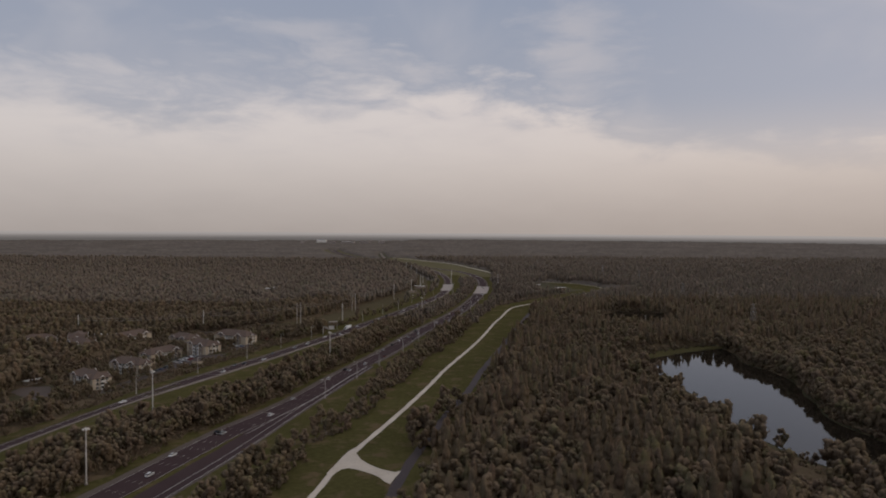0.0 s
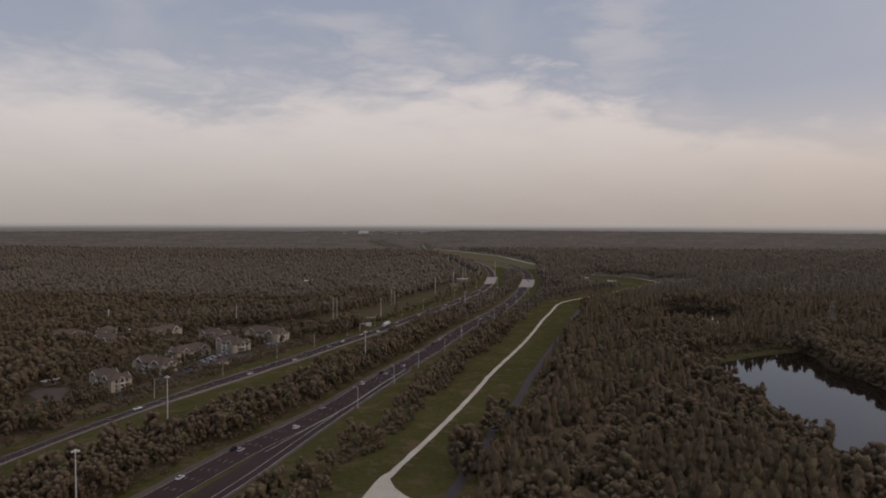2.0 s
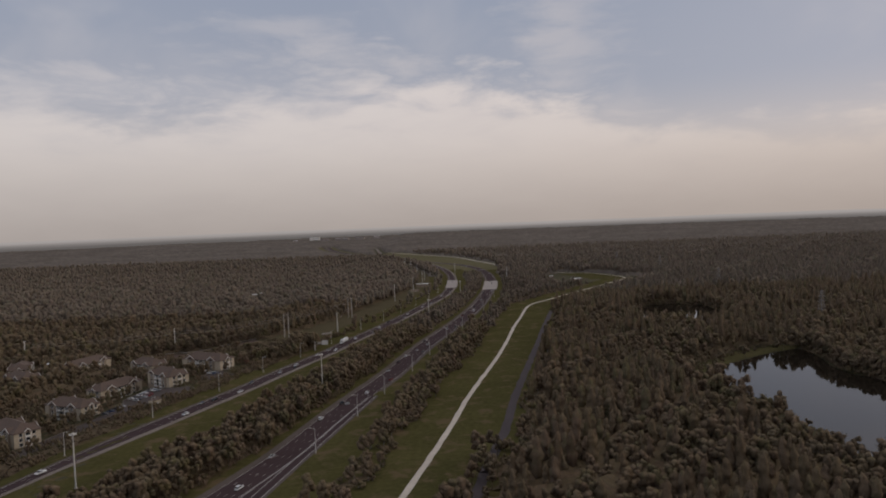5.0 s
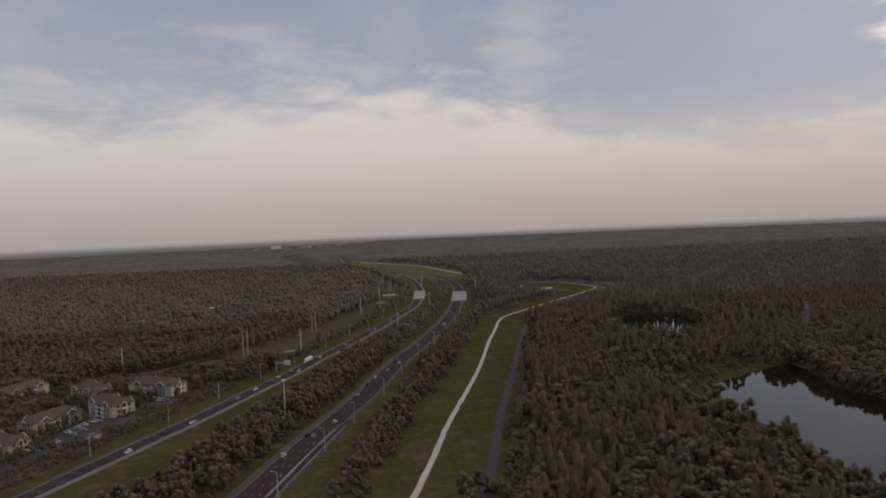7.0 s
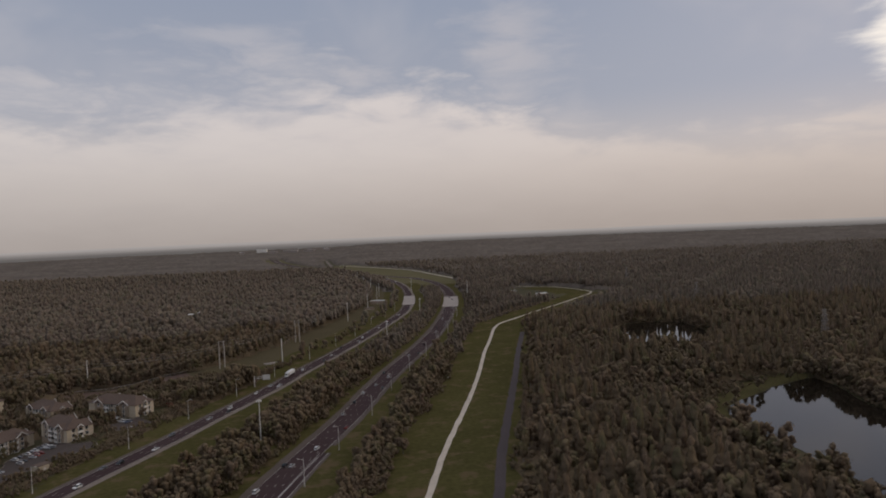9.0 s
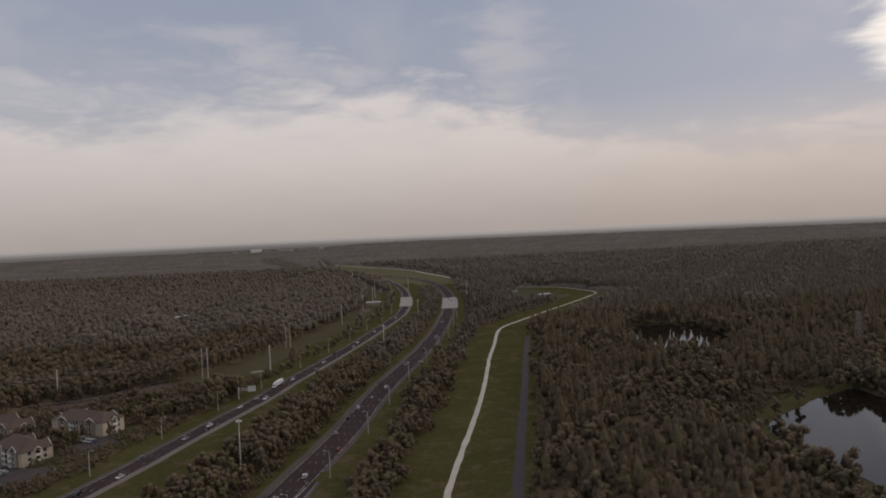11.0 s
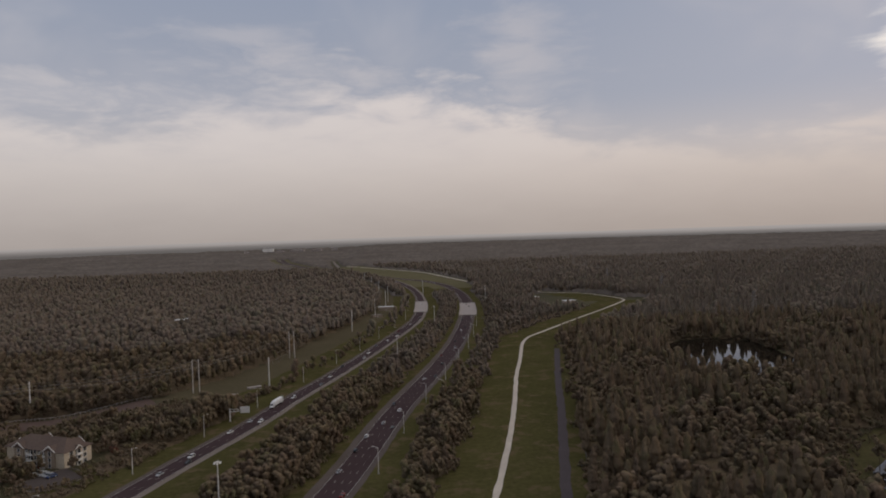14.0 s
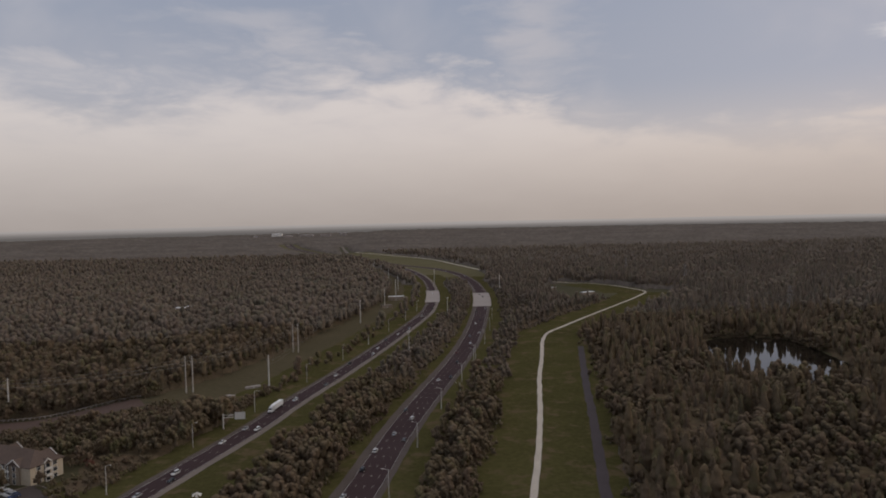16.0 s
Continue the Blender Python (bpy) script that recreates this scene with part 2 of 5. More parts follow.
# ---- plan ----
# All lines run away from the first camera, which looks along +y.
EAST = [(-370, -560), (-260, -150), (-178, 150), (-160, 215), (-142, 283), (-119, 372), (-105, 411), (-91, 458), (-79, 513), (-66, 566), (-47, 640), (-24, 749), (12, 888), (38, 1005), (63, 1152), (85, 1317), (98, 1502), (97, 1650), (85, 1790), (52, 1925), (2, 2030), (-50, 2140), (-108, 2330), (-215, 2690), (-345, 3020), (-505, 3480), (-590, 3850)]
WEST = [(-480, -280), (-370, 20), (-292, 230), (-262, 310), (-236, 390), (-205, 461), (-185, 514), (-168, 563), (-152, 609), (-136, 662), (-111, 740), (-98, 792), (-74, 875), (-45, 986), (-10, 1136), (7, 1232), (19, 1388), (20, 1610), (2, 1825), (-48, 2090), (-122, 2318), (-236, 2700), (-370, 3040), (-530, 3500), (-614, 3850)]
RAMP = [(-215, -90), (-165, 95), (-134, 215), (-118, 284), (-104, 343), (-93, 401), (-82, 455), (-71, 507), (-58, 566)]
TRAIL = [(-150, -450), (-105, -120), (-70, 160), (-62, 220), (-54, 284), (-46, 332), (-26, 411), (-8, 488), (7, 559), (32, 660), (50, 740), (70, 840), (84, 900), (99, 970), (107, 1000), (118, 1028), (138, 1058), (192, 1138), (271, 1252), (321, 1328), (334, 1352)]
TRAIL_BACK = [(334, 1352), (334, 1392), (306, 1481), (255, 1528), (232, 1570)]
TRAIL_FAR = [(150, 1850), (105, 2080), (55, 2318), (-60, 2580), (-194, 2862)]
FORK = [(-46, 336), (-42, 326), (-34, 318), (-24, 309)]
JUNCTION = [(-46.5, 344), (-43.4, 350), (-41.8, 340), (-38.5, 331), (-33, 323), (-27, 317), (-20.5, 313.5), (-17.5, 315), (-18.6, 310), (-20, 305), (-21.5, 298), (-24.5, 301), (-27, 306), (-31.5, 311), (-38, 316), (-43, 318.5), (-46, 317), (-49.5, 309), (-52.6, 311), (-50.5, 322), (-48.4, 335)]
DITCH = [(-62, -40), (-30, 215), (-22, 270), (-18, 300), (-10, 345), (8, 425), (22, 480), (36, 550), (56, 636), (68, 687), (84, 756), (97, 815), (129, 950)]
LEVEE = [(62, 1650), (72, 1800), (42, 2000), (-5, 2220), (-85, 2480), (-205, 2830)]
LAKE = [(196, 316), (184, 345), (178, 400), (180, 455), (180, 515), (177, 562), (184, 597), (209, 619), (238, 640), (261, 652), (280, 660), (280, 632), (268, 584), (276, 552), (273, 512), (262, 476), (252, 440), (242, 405), (246, 365), (256, 310), (246, 280), (208, 282)]
POND = [(227, 939), (255, 962), (290, 966), (314, 945), (310, 880), (296, 822), (250, 793), (217, 794), (204, 824), (208, 880)]


def spline(points, step=8.0):
    """Catmull-Rom through the points, at even steps."""
    p = np.array([points[0], *points, points[-1]], float)
    out = []
    for a, b, c, d in zip(p, p[1:], p[2:], p[3:]):
        n = max(2, int(np.linalg.norm(c - b) / step))
        for u in np.arange(n) / n:
            out.append(0.5 * (2 * b + (c - a) * u + (2 * a - 5 * b + 4 * c - d) * u * u + (3 * b - a - 3 * c + d) * u**3))
    return np.array([*out, p[-1]])


def sides(line):
    d = np.gradient(line, axis=0)
    d /= np.linalg.norm(d, axis=1)[:, None]
    return np.stack([d[:, 1], -d[:, 0]], 1)  # to the right of the way


EAST_L, WEST_L, RAMP_L, TRAIL_L, DITCH_L = spline(EAST), spline(WEST), spline(RAMP), spline(TRAIL, 6), spline(DITCH, 6)
BACK_L, FAR_L, FORK_L = spline(TRAIL_BACK, 6), spline(TRAIL_FAR, 12), spline(FORK, 4)
CENTRE, RIM = np.array([-10.0, 180.0]), 4790.0


def smooth01(a):
    a = np.clip(a, 0, 1)
    return a * a * (3 - 2 * a)


def land(x, y):
    """Height of the ground: falls a little towards the houses, and rises far away."""
    x, y = np.asarray(x, float), np.asarray(y, float)
    r = np.hypot(x - CENTRE[0], y - CENTRE[1])
    return -10 * smooth01((-x - 190) / 80) + 42 * np.clip((r - 2700) / (RIM - 2700), 0, 1) ** 1.7


def to_line(xy, line):
    """Signed distance (right of the way is plus) and the way's place along the line."""
    out, side, along = np.full(len(xy), 1e9), np.zeros(len(xy)), np.zeros(len(xy))
    for i in range(len(line) - 1):
        a, d = line[i], line[i + 1] - line[i]
        near = np.where((np.abs(xy[:, 0] - a[0]) < 160) & (np.abs(xy[:, 1] - a[1]) < 160))[0]
        if not len(near):
            continue
        rel = xy[near] - a
        u = np.clip(rel @ d / (d @ d), 0, 1)
        far = np.linalg.norm(rel - u[:, None] * d, axis=1)
        better = far < out[near]
        k = near[better]
        out[k], along[k] = far[better], i
        side[k] = np.sign(rel[better, 0] * d[1] - rel[better, 1] * d[0])
    return out * np.where(side == 0, 1, side)


def inside(xy, poly):
    poly = np.array(poly, float)
    got = np.zeros(len(xy), bool)
    for (x0, y0), (x1, y1) in zip(poly, np.roll(poly, -1, 0)):
        cross = ((y0 > xy[:, 1]) != (y1 > xy[:, 1])) & (xy[:, 0] < (x1 - x0) * (xy[:, 1] - y0) / (y1 - y0 + 1e-9) + x0)
        got ^= cross
    return got


def wobble(xy, size, seed=0.0):
    """Cheap smooth noise in the plane, about -1 to 1."""
    x, y = xy[:, 0] / size + seed, xy[:, 1] / size - seed * 1.7
    return 0.5 * np.sin(x + 1.3 * np.sin(0.7 * y + seed)) * np.cos(y * 0.9 + 0.8 * np.sin(1.1 * x)) + 0.5 * np.sin(1.9 * x - 1.4 * y + np.sin(2.3 * y))


def mesh_of(name, verts, faces, mat, smooth=False):
    me = bpy.data.meshes.new(name)
    me.from_pydata([tuple(v) for v in verts], [], [tuple(int(i) for i in f) for f in faces])
    me.materials.append(mat)
    if smooth:
        me.shade_smooth()
    me.update()
    return me


def tri_mesh(name, verts, tris, mat, tints=None, smooth=False):
    """A mesh from arrays of corners and triangles."""
    me = bpy.data.meshes.new(name)
    me.vertices.add(len(verts))
    me.vertices.foreach_set("co", np.asarray(verts, np.float32).ravel())
    me.loops.add(3 * len(tris))
    me.loops.foreach_set("vertex_index", np.asarray(tris, np.int32).ravel())
    me.polygons.add(len(tris))
    me.polygons.foreach_set("loop_start", np.arange(0, 3 * len(tris), 3, dtype=np.int32))
    if tints is not None:
        at = me.attributes.new("tint", "FLOAT", "POINT")
        at.data.foreach_set("value", np.asarray(tints, np.float32))
    me.materials.append(mat)
    me.update(calc_edges=True)
    if smooth:
        me.shade_smooth()
    return me


def structure(name, me, label, category):
    return tagged(new(name, me), label, category, kind="structure")


def ribbon(line, left, right, top, depth=0.3, jag=0.0, seed=1.0):
    """Corners and faces of a strip along a line, from left to right of it, with its sides."""
    s = sides(line)
    l = left + jag * wobble(line, 5.0, seed)
    r = right + jag * wobble(line, 4.0, seed + 3)
    a, b = line + s * np.reshape(l, (-1, 1)), line + s * np.reshape(r, (-1, 1))
    n, verts = len(line), []
    for xy, dz in ((a, -depth), (a, top), (b, top), (b, -depth)):
        verts.append(np.column_stack([xy, land(xy[:, 0], xy[:, 1]) + dz]))
    faces = []
    for k in range(3):
        for i in range(n - 1):
            faces.append((k * n + i, (k + 1) * n + i, (k + 1) * n + i + 1, k * n + i + 1))
    faces += [(0, n, 2 * n, 3 * n), (n - 1, 4 * n - 1, 3 * n - 1, 2 * n - 1)]
    return np.concatenate(verts), faces


def carpet(line, left, right, top, jag, seed):
    """A wide strip laid over the land, in columns about 7 m wide."""
    s, k = sides(line), max(2, int((right - left) / 7))
    l, r = left + jag * wobble(line, 5.0, seed), right + jag * wobble(line, 4.0, seed + 3)
    cols = [line + s * (l + (r - l) * u).reshape(-1, 1) for u in np.linspace(0, 1, k)]
    v = np.concatenate([np.column_stack([c, land(c[:, 0], c[:, 1]) + top]) for c in cols])
    n = len(line)
    return v, [(c * n + i, (c + 1) * n + i, (c + 1) * n + i + 1, c * n + i + 1) for c in range(k - 1) for i in range(n - 1)]


def strip(name, line, left, right, top, mat, label, category, jag=0.0, seed=1.0):
    v, f = ribbon(line, left, right, top, 0.3, jag, seed) if right - left < 16 else carpet(line, left, right, top, jag, seed)
    return structure(name, mesh_of(name, v, f, mat), label, category)


def part(name, me, parent, label="", m=None):
    ob = new(name, me)
    ob.parent = parent
    if m is not None:
        ob.matrix_local = m
    if label:
        ob["label"] = label
    return ob


# ---- ground ----


def build_ground():
    xs = np.unique(np.concatenate([np.arange(-4900, 4901, 70), np.arange(-300, -180, 5), np.arange(-180, 400, 20)]))
    ys = np.unique(np.concatenate([np.arange(-4700, 5061, 70), np.arange(100, 1400, 25)]))
    gx, gy = np.meshgrid(xs, ys, indexing="ij")
    gz = land(gx, gy)
    keep = np.hypot(gx - CENTRE[0], gy - CENTRE[1]) < RIM + 90
    idx = np.arange(gx.size).reshape(gx.shape)
    f = [(idx[i, j], idx[i + 1, j], idx[i + 1, j + 1], idx[i, j + 1]) for i in range(len(xs) - 1) for j in range(len(ys) - 1) if keep[i, j] and keep[i + 1, j + 1] and keep[i + 1, j] and keep[i, j + 1]]
    structure("ground", mesh_of("ground", np.column_stack([gx.ravel(), gy.ravel(), gz.ravel()]), f, M_FLOOR), "dark brown-green forest floor, reaching the flat horizon", "ground")


build_ground()


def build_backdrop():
    """Far lines of woods, one behind the other, with evening haze painted on, each paler."""
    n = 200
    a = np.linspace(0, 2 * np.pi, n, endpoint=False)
    for k, (top, haze_glow) in enumerate(((52, 0.112), (57, 0.130), (62, 0.152), (67, 0.180), (72, 0.212), (77, 0.248), (83, 0.288), (89, 0.318), (95, 0.340))):
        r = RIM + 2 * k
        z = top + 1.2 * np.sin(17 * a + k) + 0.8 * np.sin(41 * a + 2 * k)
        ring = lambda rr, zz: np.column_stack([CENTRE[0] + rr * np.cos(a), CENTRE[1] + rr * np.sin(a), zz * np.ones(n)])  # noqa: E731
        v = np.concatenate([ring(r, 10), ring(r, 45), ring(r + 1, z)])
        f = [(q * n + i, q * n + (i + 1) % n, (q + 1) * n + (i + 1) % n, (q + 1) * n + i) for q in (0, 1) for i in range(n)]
        m = material(f"hazed_woods_line_{k + 1}", (0.02, 0.018, 0.017), (0.03, 0.027, 0.025), 1.0, 0.01, 0.0)
        # emission stands in for haze, stronger on each ring farther out
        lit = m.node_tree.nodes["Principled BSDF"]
        lit.inputs["Emission Color"].default_value = (haze_glow * 1.05, haze_glow * 0.965, haze_glow * 0.93, 1)
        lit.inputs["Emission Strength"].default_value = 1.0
        structure(f"backdrop_{k + 1}", mesh_of("backdrop", v, f, m), "grey-brown line of far woods at the horizon, haze painted in as glow", "backdrop")


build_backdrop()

# grass corridors, laid over the forest floor
strip("verge_east", EAST_L[:281], -75, 62, 0.05, M_GRASS, "rough green grass verge beside the highway", "grass", 2.0, 2.0)
strip("verge_west", WEST_L[:257], -46, 40, 0.065, M_GRASS, "rough green grass verge beside the highway", "grass", 2.0, 5.0)
strip("grass_trail", TRAIL_L, -36, 46, 0.08, M_GRASS, "mown green grass levee beside the shell trail", "grass", 2.0, 7.0)
strip("grass_levee", spline(LEVEE, 20), -75, 76, 0.02, M_HAZED_FIELD, "wide pale green grass field between the far lanes, haze painted into its colour", "grass", 4.0, 9.0)
strip("powerline_grass", spline([(-205, 790), (-160, 850), (-127, 930), (-100, 1040), (-72, 1150), (-45, 1290), (-34, 1440), (-45, 1650), (-75, 1850), (-110, 2050)], 10), -16, 66, 0.058, M_DRY, "grass clearing under the power line", "grass", 2.0, 4.0)
strip("grass_bend", spline([(300, 1350), (295, 1420), (262, 1500)], 8), -30, 34, 0.05, M_GRASS, "grass field inside the trail's bend", "grass", 3.0, 3.0)

strip("verge_far", spline([(-225, 2790), (-358, 3030), (-518, 3490), (-598, 3830)], 20), -62, 40, 0.03, M_HAZED_FIELD, "pale grass verge beside the far highway, haze painted into its colour", "grass", 3.0, 8.0)

# roads
road_east = strip("road_east", EAST_L, -7.4, 7.4, 0.16, M_ASPHALT, "dark four-lane asphalt carriageway with dashed lane lines", "road")
road_west = strip("road_west", WEST_L, -5.6, 5.6, 0.16, M_ASPHALT, "dark three-lane asphalt carriageway with dashed lane lines", "road")
ramp = strip("road_ramp", RAMP_L, -2.6, 2.6, 0.15, M_ASPHALT, "narrow asphalt slip road joining the carriageway", "road")
strip("shoulder_east_left", EAST_L, -11.6, -7.4, 0.13, M_SHOULDER, "brown-grey paved shoulder", "shoulder", 0.3)
strip("shoulder_east_right", EAST_L[np.searchsorted(EAST_L[:, 1], 575):], 7.4, 10.2, 0.13, M_SHOULDER, "brown-grey paved shoulder", "shoulder", 0.3)
strip("shoulder_west_left", WEST_L, -8.6, -5.6, 0.13, M_SHOULDER, "brown-grey paved shoulder", "shoulder", 0.3)
strip("shoulder_west_right", WEST_L, 5.6, 9.2, 0.13, M_PALE, "pale concrete paved shoulder", "shoulder", 0.3)
strip("gore_paving", RAMP_L, -11.6, -2.6, 0.145, M_ASPHALT, "dark paved gore between carriageway and slip road", "road", 0.3)
strip("shoulder_ramp", RAMP_L, 2.6, 4.2, 0.12, M_SHOULDER, "grey paved edge of the slip road", "shoulder", 0.2)


def line_part(name, line, off, width, parent, top=0.175):
    v, f = ribbon(line, off - width / 2, off + width / 2, top, -0.1)
    part(name, mesh_of(name, v, f, M_PAINT), parent)


for off in (-7.1, 7.1):
    line_part("edge_line", EAST_L, off, 0.2, road_east)
for off in (-5.3, 5.3):
    line_part("edge_line", WEST_L, off, 0.2, road_west)
line_part("edge_line", RAMP_L, -2.3, 0.3, ramp)
line_part("edge_line", RAMP_L, 2.3, 0.3, ramp)
line_part("gore_line", spline([(-108, 372), (-97, 411), (-83, 458), (-71.5, 513), (-60.5, 560)]), 0, 0.32, road_east, 0.18)

trail = strip("trail", TRAIL_L, -1.55, 1.55, 0.14, M_SHELL, "cream crushed-shell trail with worn edges", "trail", 0.35)
strip("far_swath", spline([(-225, 2880), (-262, 3200), (-300, 3520)], 30), -5, 5, 0.5, M_PALE, "pale straight road cut through the far woods", "road", 1.0)
strip("trail_back", BACK_L, -1.55, 1.55, 0.14, M_SHELL, "cream crushed-shell trail turning back at the bend", "trail", 0.3)
strip("trail_far", FAR_L, -3.2, 3.2, 0.3, M_SHELL, "pale trail along the far levee", "trail", 0.5)
strip("path_service", DITCH_L, -2.5, 2.5, 0.10, M_PATH, "worn grey asphalt service path at the wood's edge", "path", 0.5, 6.0)


def pool(name, poly, label, grow=0.0):
    ring = spline([*poly, poly[0]], 6)[:-1]
    c = ring.mean(0)
    ring = ring + (ring - c) / np.linalg.norm(ring - c, axis=1)[:, None] * (grow + 1.6 * wobble(ring, 6.0, 3.0))[:, None]
    me = bpy.data.meshes.new(name)
    bm = bmesh.new()
    top = bm.faces.new([bm.verts.new((x, y, 0.2)) for x, y in ring])
    got = bmesh.ops.extrude_face_region(bm, geom=[top])
    bmesh.ops.translate(bm, verts=[v for v in got["geom"] if isinstance(v, bmesh.types.BMVert)], vec=(0, 0, -0.6))
    bmesh.ops.recalc_face_normals(bm, faces=bm.faces)
    bmesh.ops.triangulate(bm, faces=bm.faces)
    bm.to_mesh(me)
    bm.free()
    me.materials.append(M_WATER)
    return structure(name, me, label, "lake")


pool("water_lake", LAKE, "still grey lake mirroring the sky and trees")
pool("water_pond", POND, "small still pond among trees, mirroring the sky")

# ---- trees ----
RNG = np.random.default_rng(5)


def ball(rows=5, cols=7):
    """Corners and triangles of a rough ball of radius 1."""
    v = [(0, 0, 1)]
    for i in range(1, rows):
        a = np.pi * i / rows
        for j in range(cols):
            b = 2 * np.pi * (j + 0.5 * (i % 2)) / cols
            v.append((np.sin(a) * np.cos(b), np.sin(a) * np.sin(b), np.cos(a)))
    v.append((0, 0, -1))
    f = [(0, 1 + j, 1 + (j + 1) % cols) for j in range(cols)]
    for i in range(rows - 2):
        for j in range(cols):
            p, q = 1 + i * cols + j, 1 + i * cols + (j + 1) % cols
            f += [(p, p + cols, q), (q, p + cols, q + cols)]
    last, base = len(v) - 1, 1 + (rows - 2) * cols
    f += [(base + j, last, base + (j + 1) % cols) for j in range(cols)]
    return np.array(v, float), np.array(f, int)


def leaves(centres, radii, n, size, rng, lie=0.7):
    """Small three-cornered leaf sprays scattered over clumps."""
    k = rng.integers(0, len(centres), n)
    way = rng.normal(size=(n, 3))
    way[:, 2] = np.abs(way[:, 2]) * 0.9 - 0.25
    way /= np.linalg.norm(way, axis=1)[:, None]
    mid = centres[k] + way * (radii[k] * rng.uniform(0.72, 1.16, (n, 1)))
    a = rng.normal(size=(n, 3))
    a -= lie * (a * way).sum(1)[:, None] * way
    a /= np.linalg.norm(a, axis=1)[:, None]
    b = np.cross(a, way + (1.05 - lie) * rng.normal(size=(n, 3)))
    b /= np.linalg.norm(b, axis=1)[:, None]
    s = size * rng.uniform(0.6, 1.3, (n, 1))
    v = np.stack([mid + a * s, mid - 0.5 * a * s + 0.8 * b * s, mid - 0.5 * a * s - 0.8 * b * s], 1).reshape(-1, 3)
    return v, np.arange(3 * n).reshape(n, 3)


def column(rng, rows, n_leaf, size, core):
    """A narrow cypress crown: uneven tiers round the trunk, tapering to a blunt tip."""
    cols = core[1]
    h, wide = rng.uniform(15.5, 20), rng.uniform(1.7, 2.5)
    lean = rng.normal(0, 0.5, 2)

    def at_height(u):
        swell = np.minimum(1.0, (u / 0.16) ** 0.5) * (1.08 - u**3.0) ** 0.6
        return wide * swell

    u = np.linspace(0.0, 1.0, rows)
    verts, faces = [], []
    for k, uk in enumerate(u):
        tier = 1.0 + 0.14 * math.sin(k * 2.4 + h)
        for c in range(cols):
            a = 2 * math.pi * (c + 0.5 * (k % 2)) / cols
            r = max(0.12, at_height(uk) * tier * rng.uniform(0.55, 1.25))
            z = h * (0.22 + 0.78 * uk) + rng.normal(0, 0.35)
            verts.append((r * math.cos(a) + lean[0] * uk, r * math.sin(a) + lean[1] * uk, z))
    for k in range(rows - 1):
        for c in range(cols):
            p, q = k * cols + c, k * cols + (c + 1) % cols
            faces += [(p, q, p + cols), (q, q + cols, p + cols)]
    top = len(verts)
    verts.append((lean[0], lean[1], h * 1.012))
    faces += [((rows - 1) * cols + c, (rows - 1) * cols + (c + 1) % cols, top) for c in range(cols)]
    uu, ang = rng.uniform(0.02, 1.0, n_leaf), rng.uniform(0, 2 * np.pi, n_leaf)
    mids = np.column_stack([lean[0] * uu, lean[1] * uu, h * (0.22 + 0.78 * uu)])
    way = np.column_stack([np.cos(ang), np.sin(ang), 0.2 + 0.8 * uu**3])
    mid = mids + way * (at_height(uu) * rng.uniform(0.8, 1.15, n_leaf))[:, None]
    s = size * rng.uniform(0.6, 1.3, (n_leaf, 1))
    a, b = rng.normal(size=(n_leaf, 3)), rng.normal(size=(n_leaf, 3))
    a -= 0.85 * (a * way).sum(1)[:, None] * way
    b -= 0.85 * (b * way).sum(1)[:, None] * way
    a /= np.linalg.norm(a, axis=1)[:, None]
    b /= np.linalg.norm(b, axis=1)[:, None]
    lv = np.stack([mid + a * s, mid - 0.5 * a * s + 0.7 * b * s, mid - 0.5 * a * s - 0.7 * b * s], 1).reshape(-1, 3)
    v = np.concatenate([np.array(verts), lv])
    f = np.concatenate([np.array(faces), np.arange(3 * n_leaf).reshape(-1, 3) + len(verts)])
    centres = np.column_stack([np.zeros(5), np.zeros(5), h * np.linspace(0.35, 0.85, 5)]) + rng.normal(0, 0.8, (5, 3))
    return v, f, h, centres


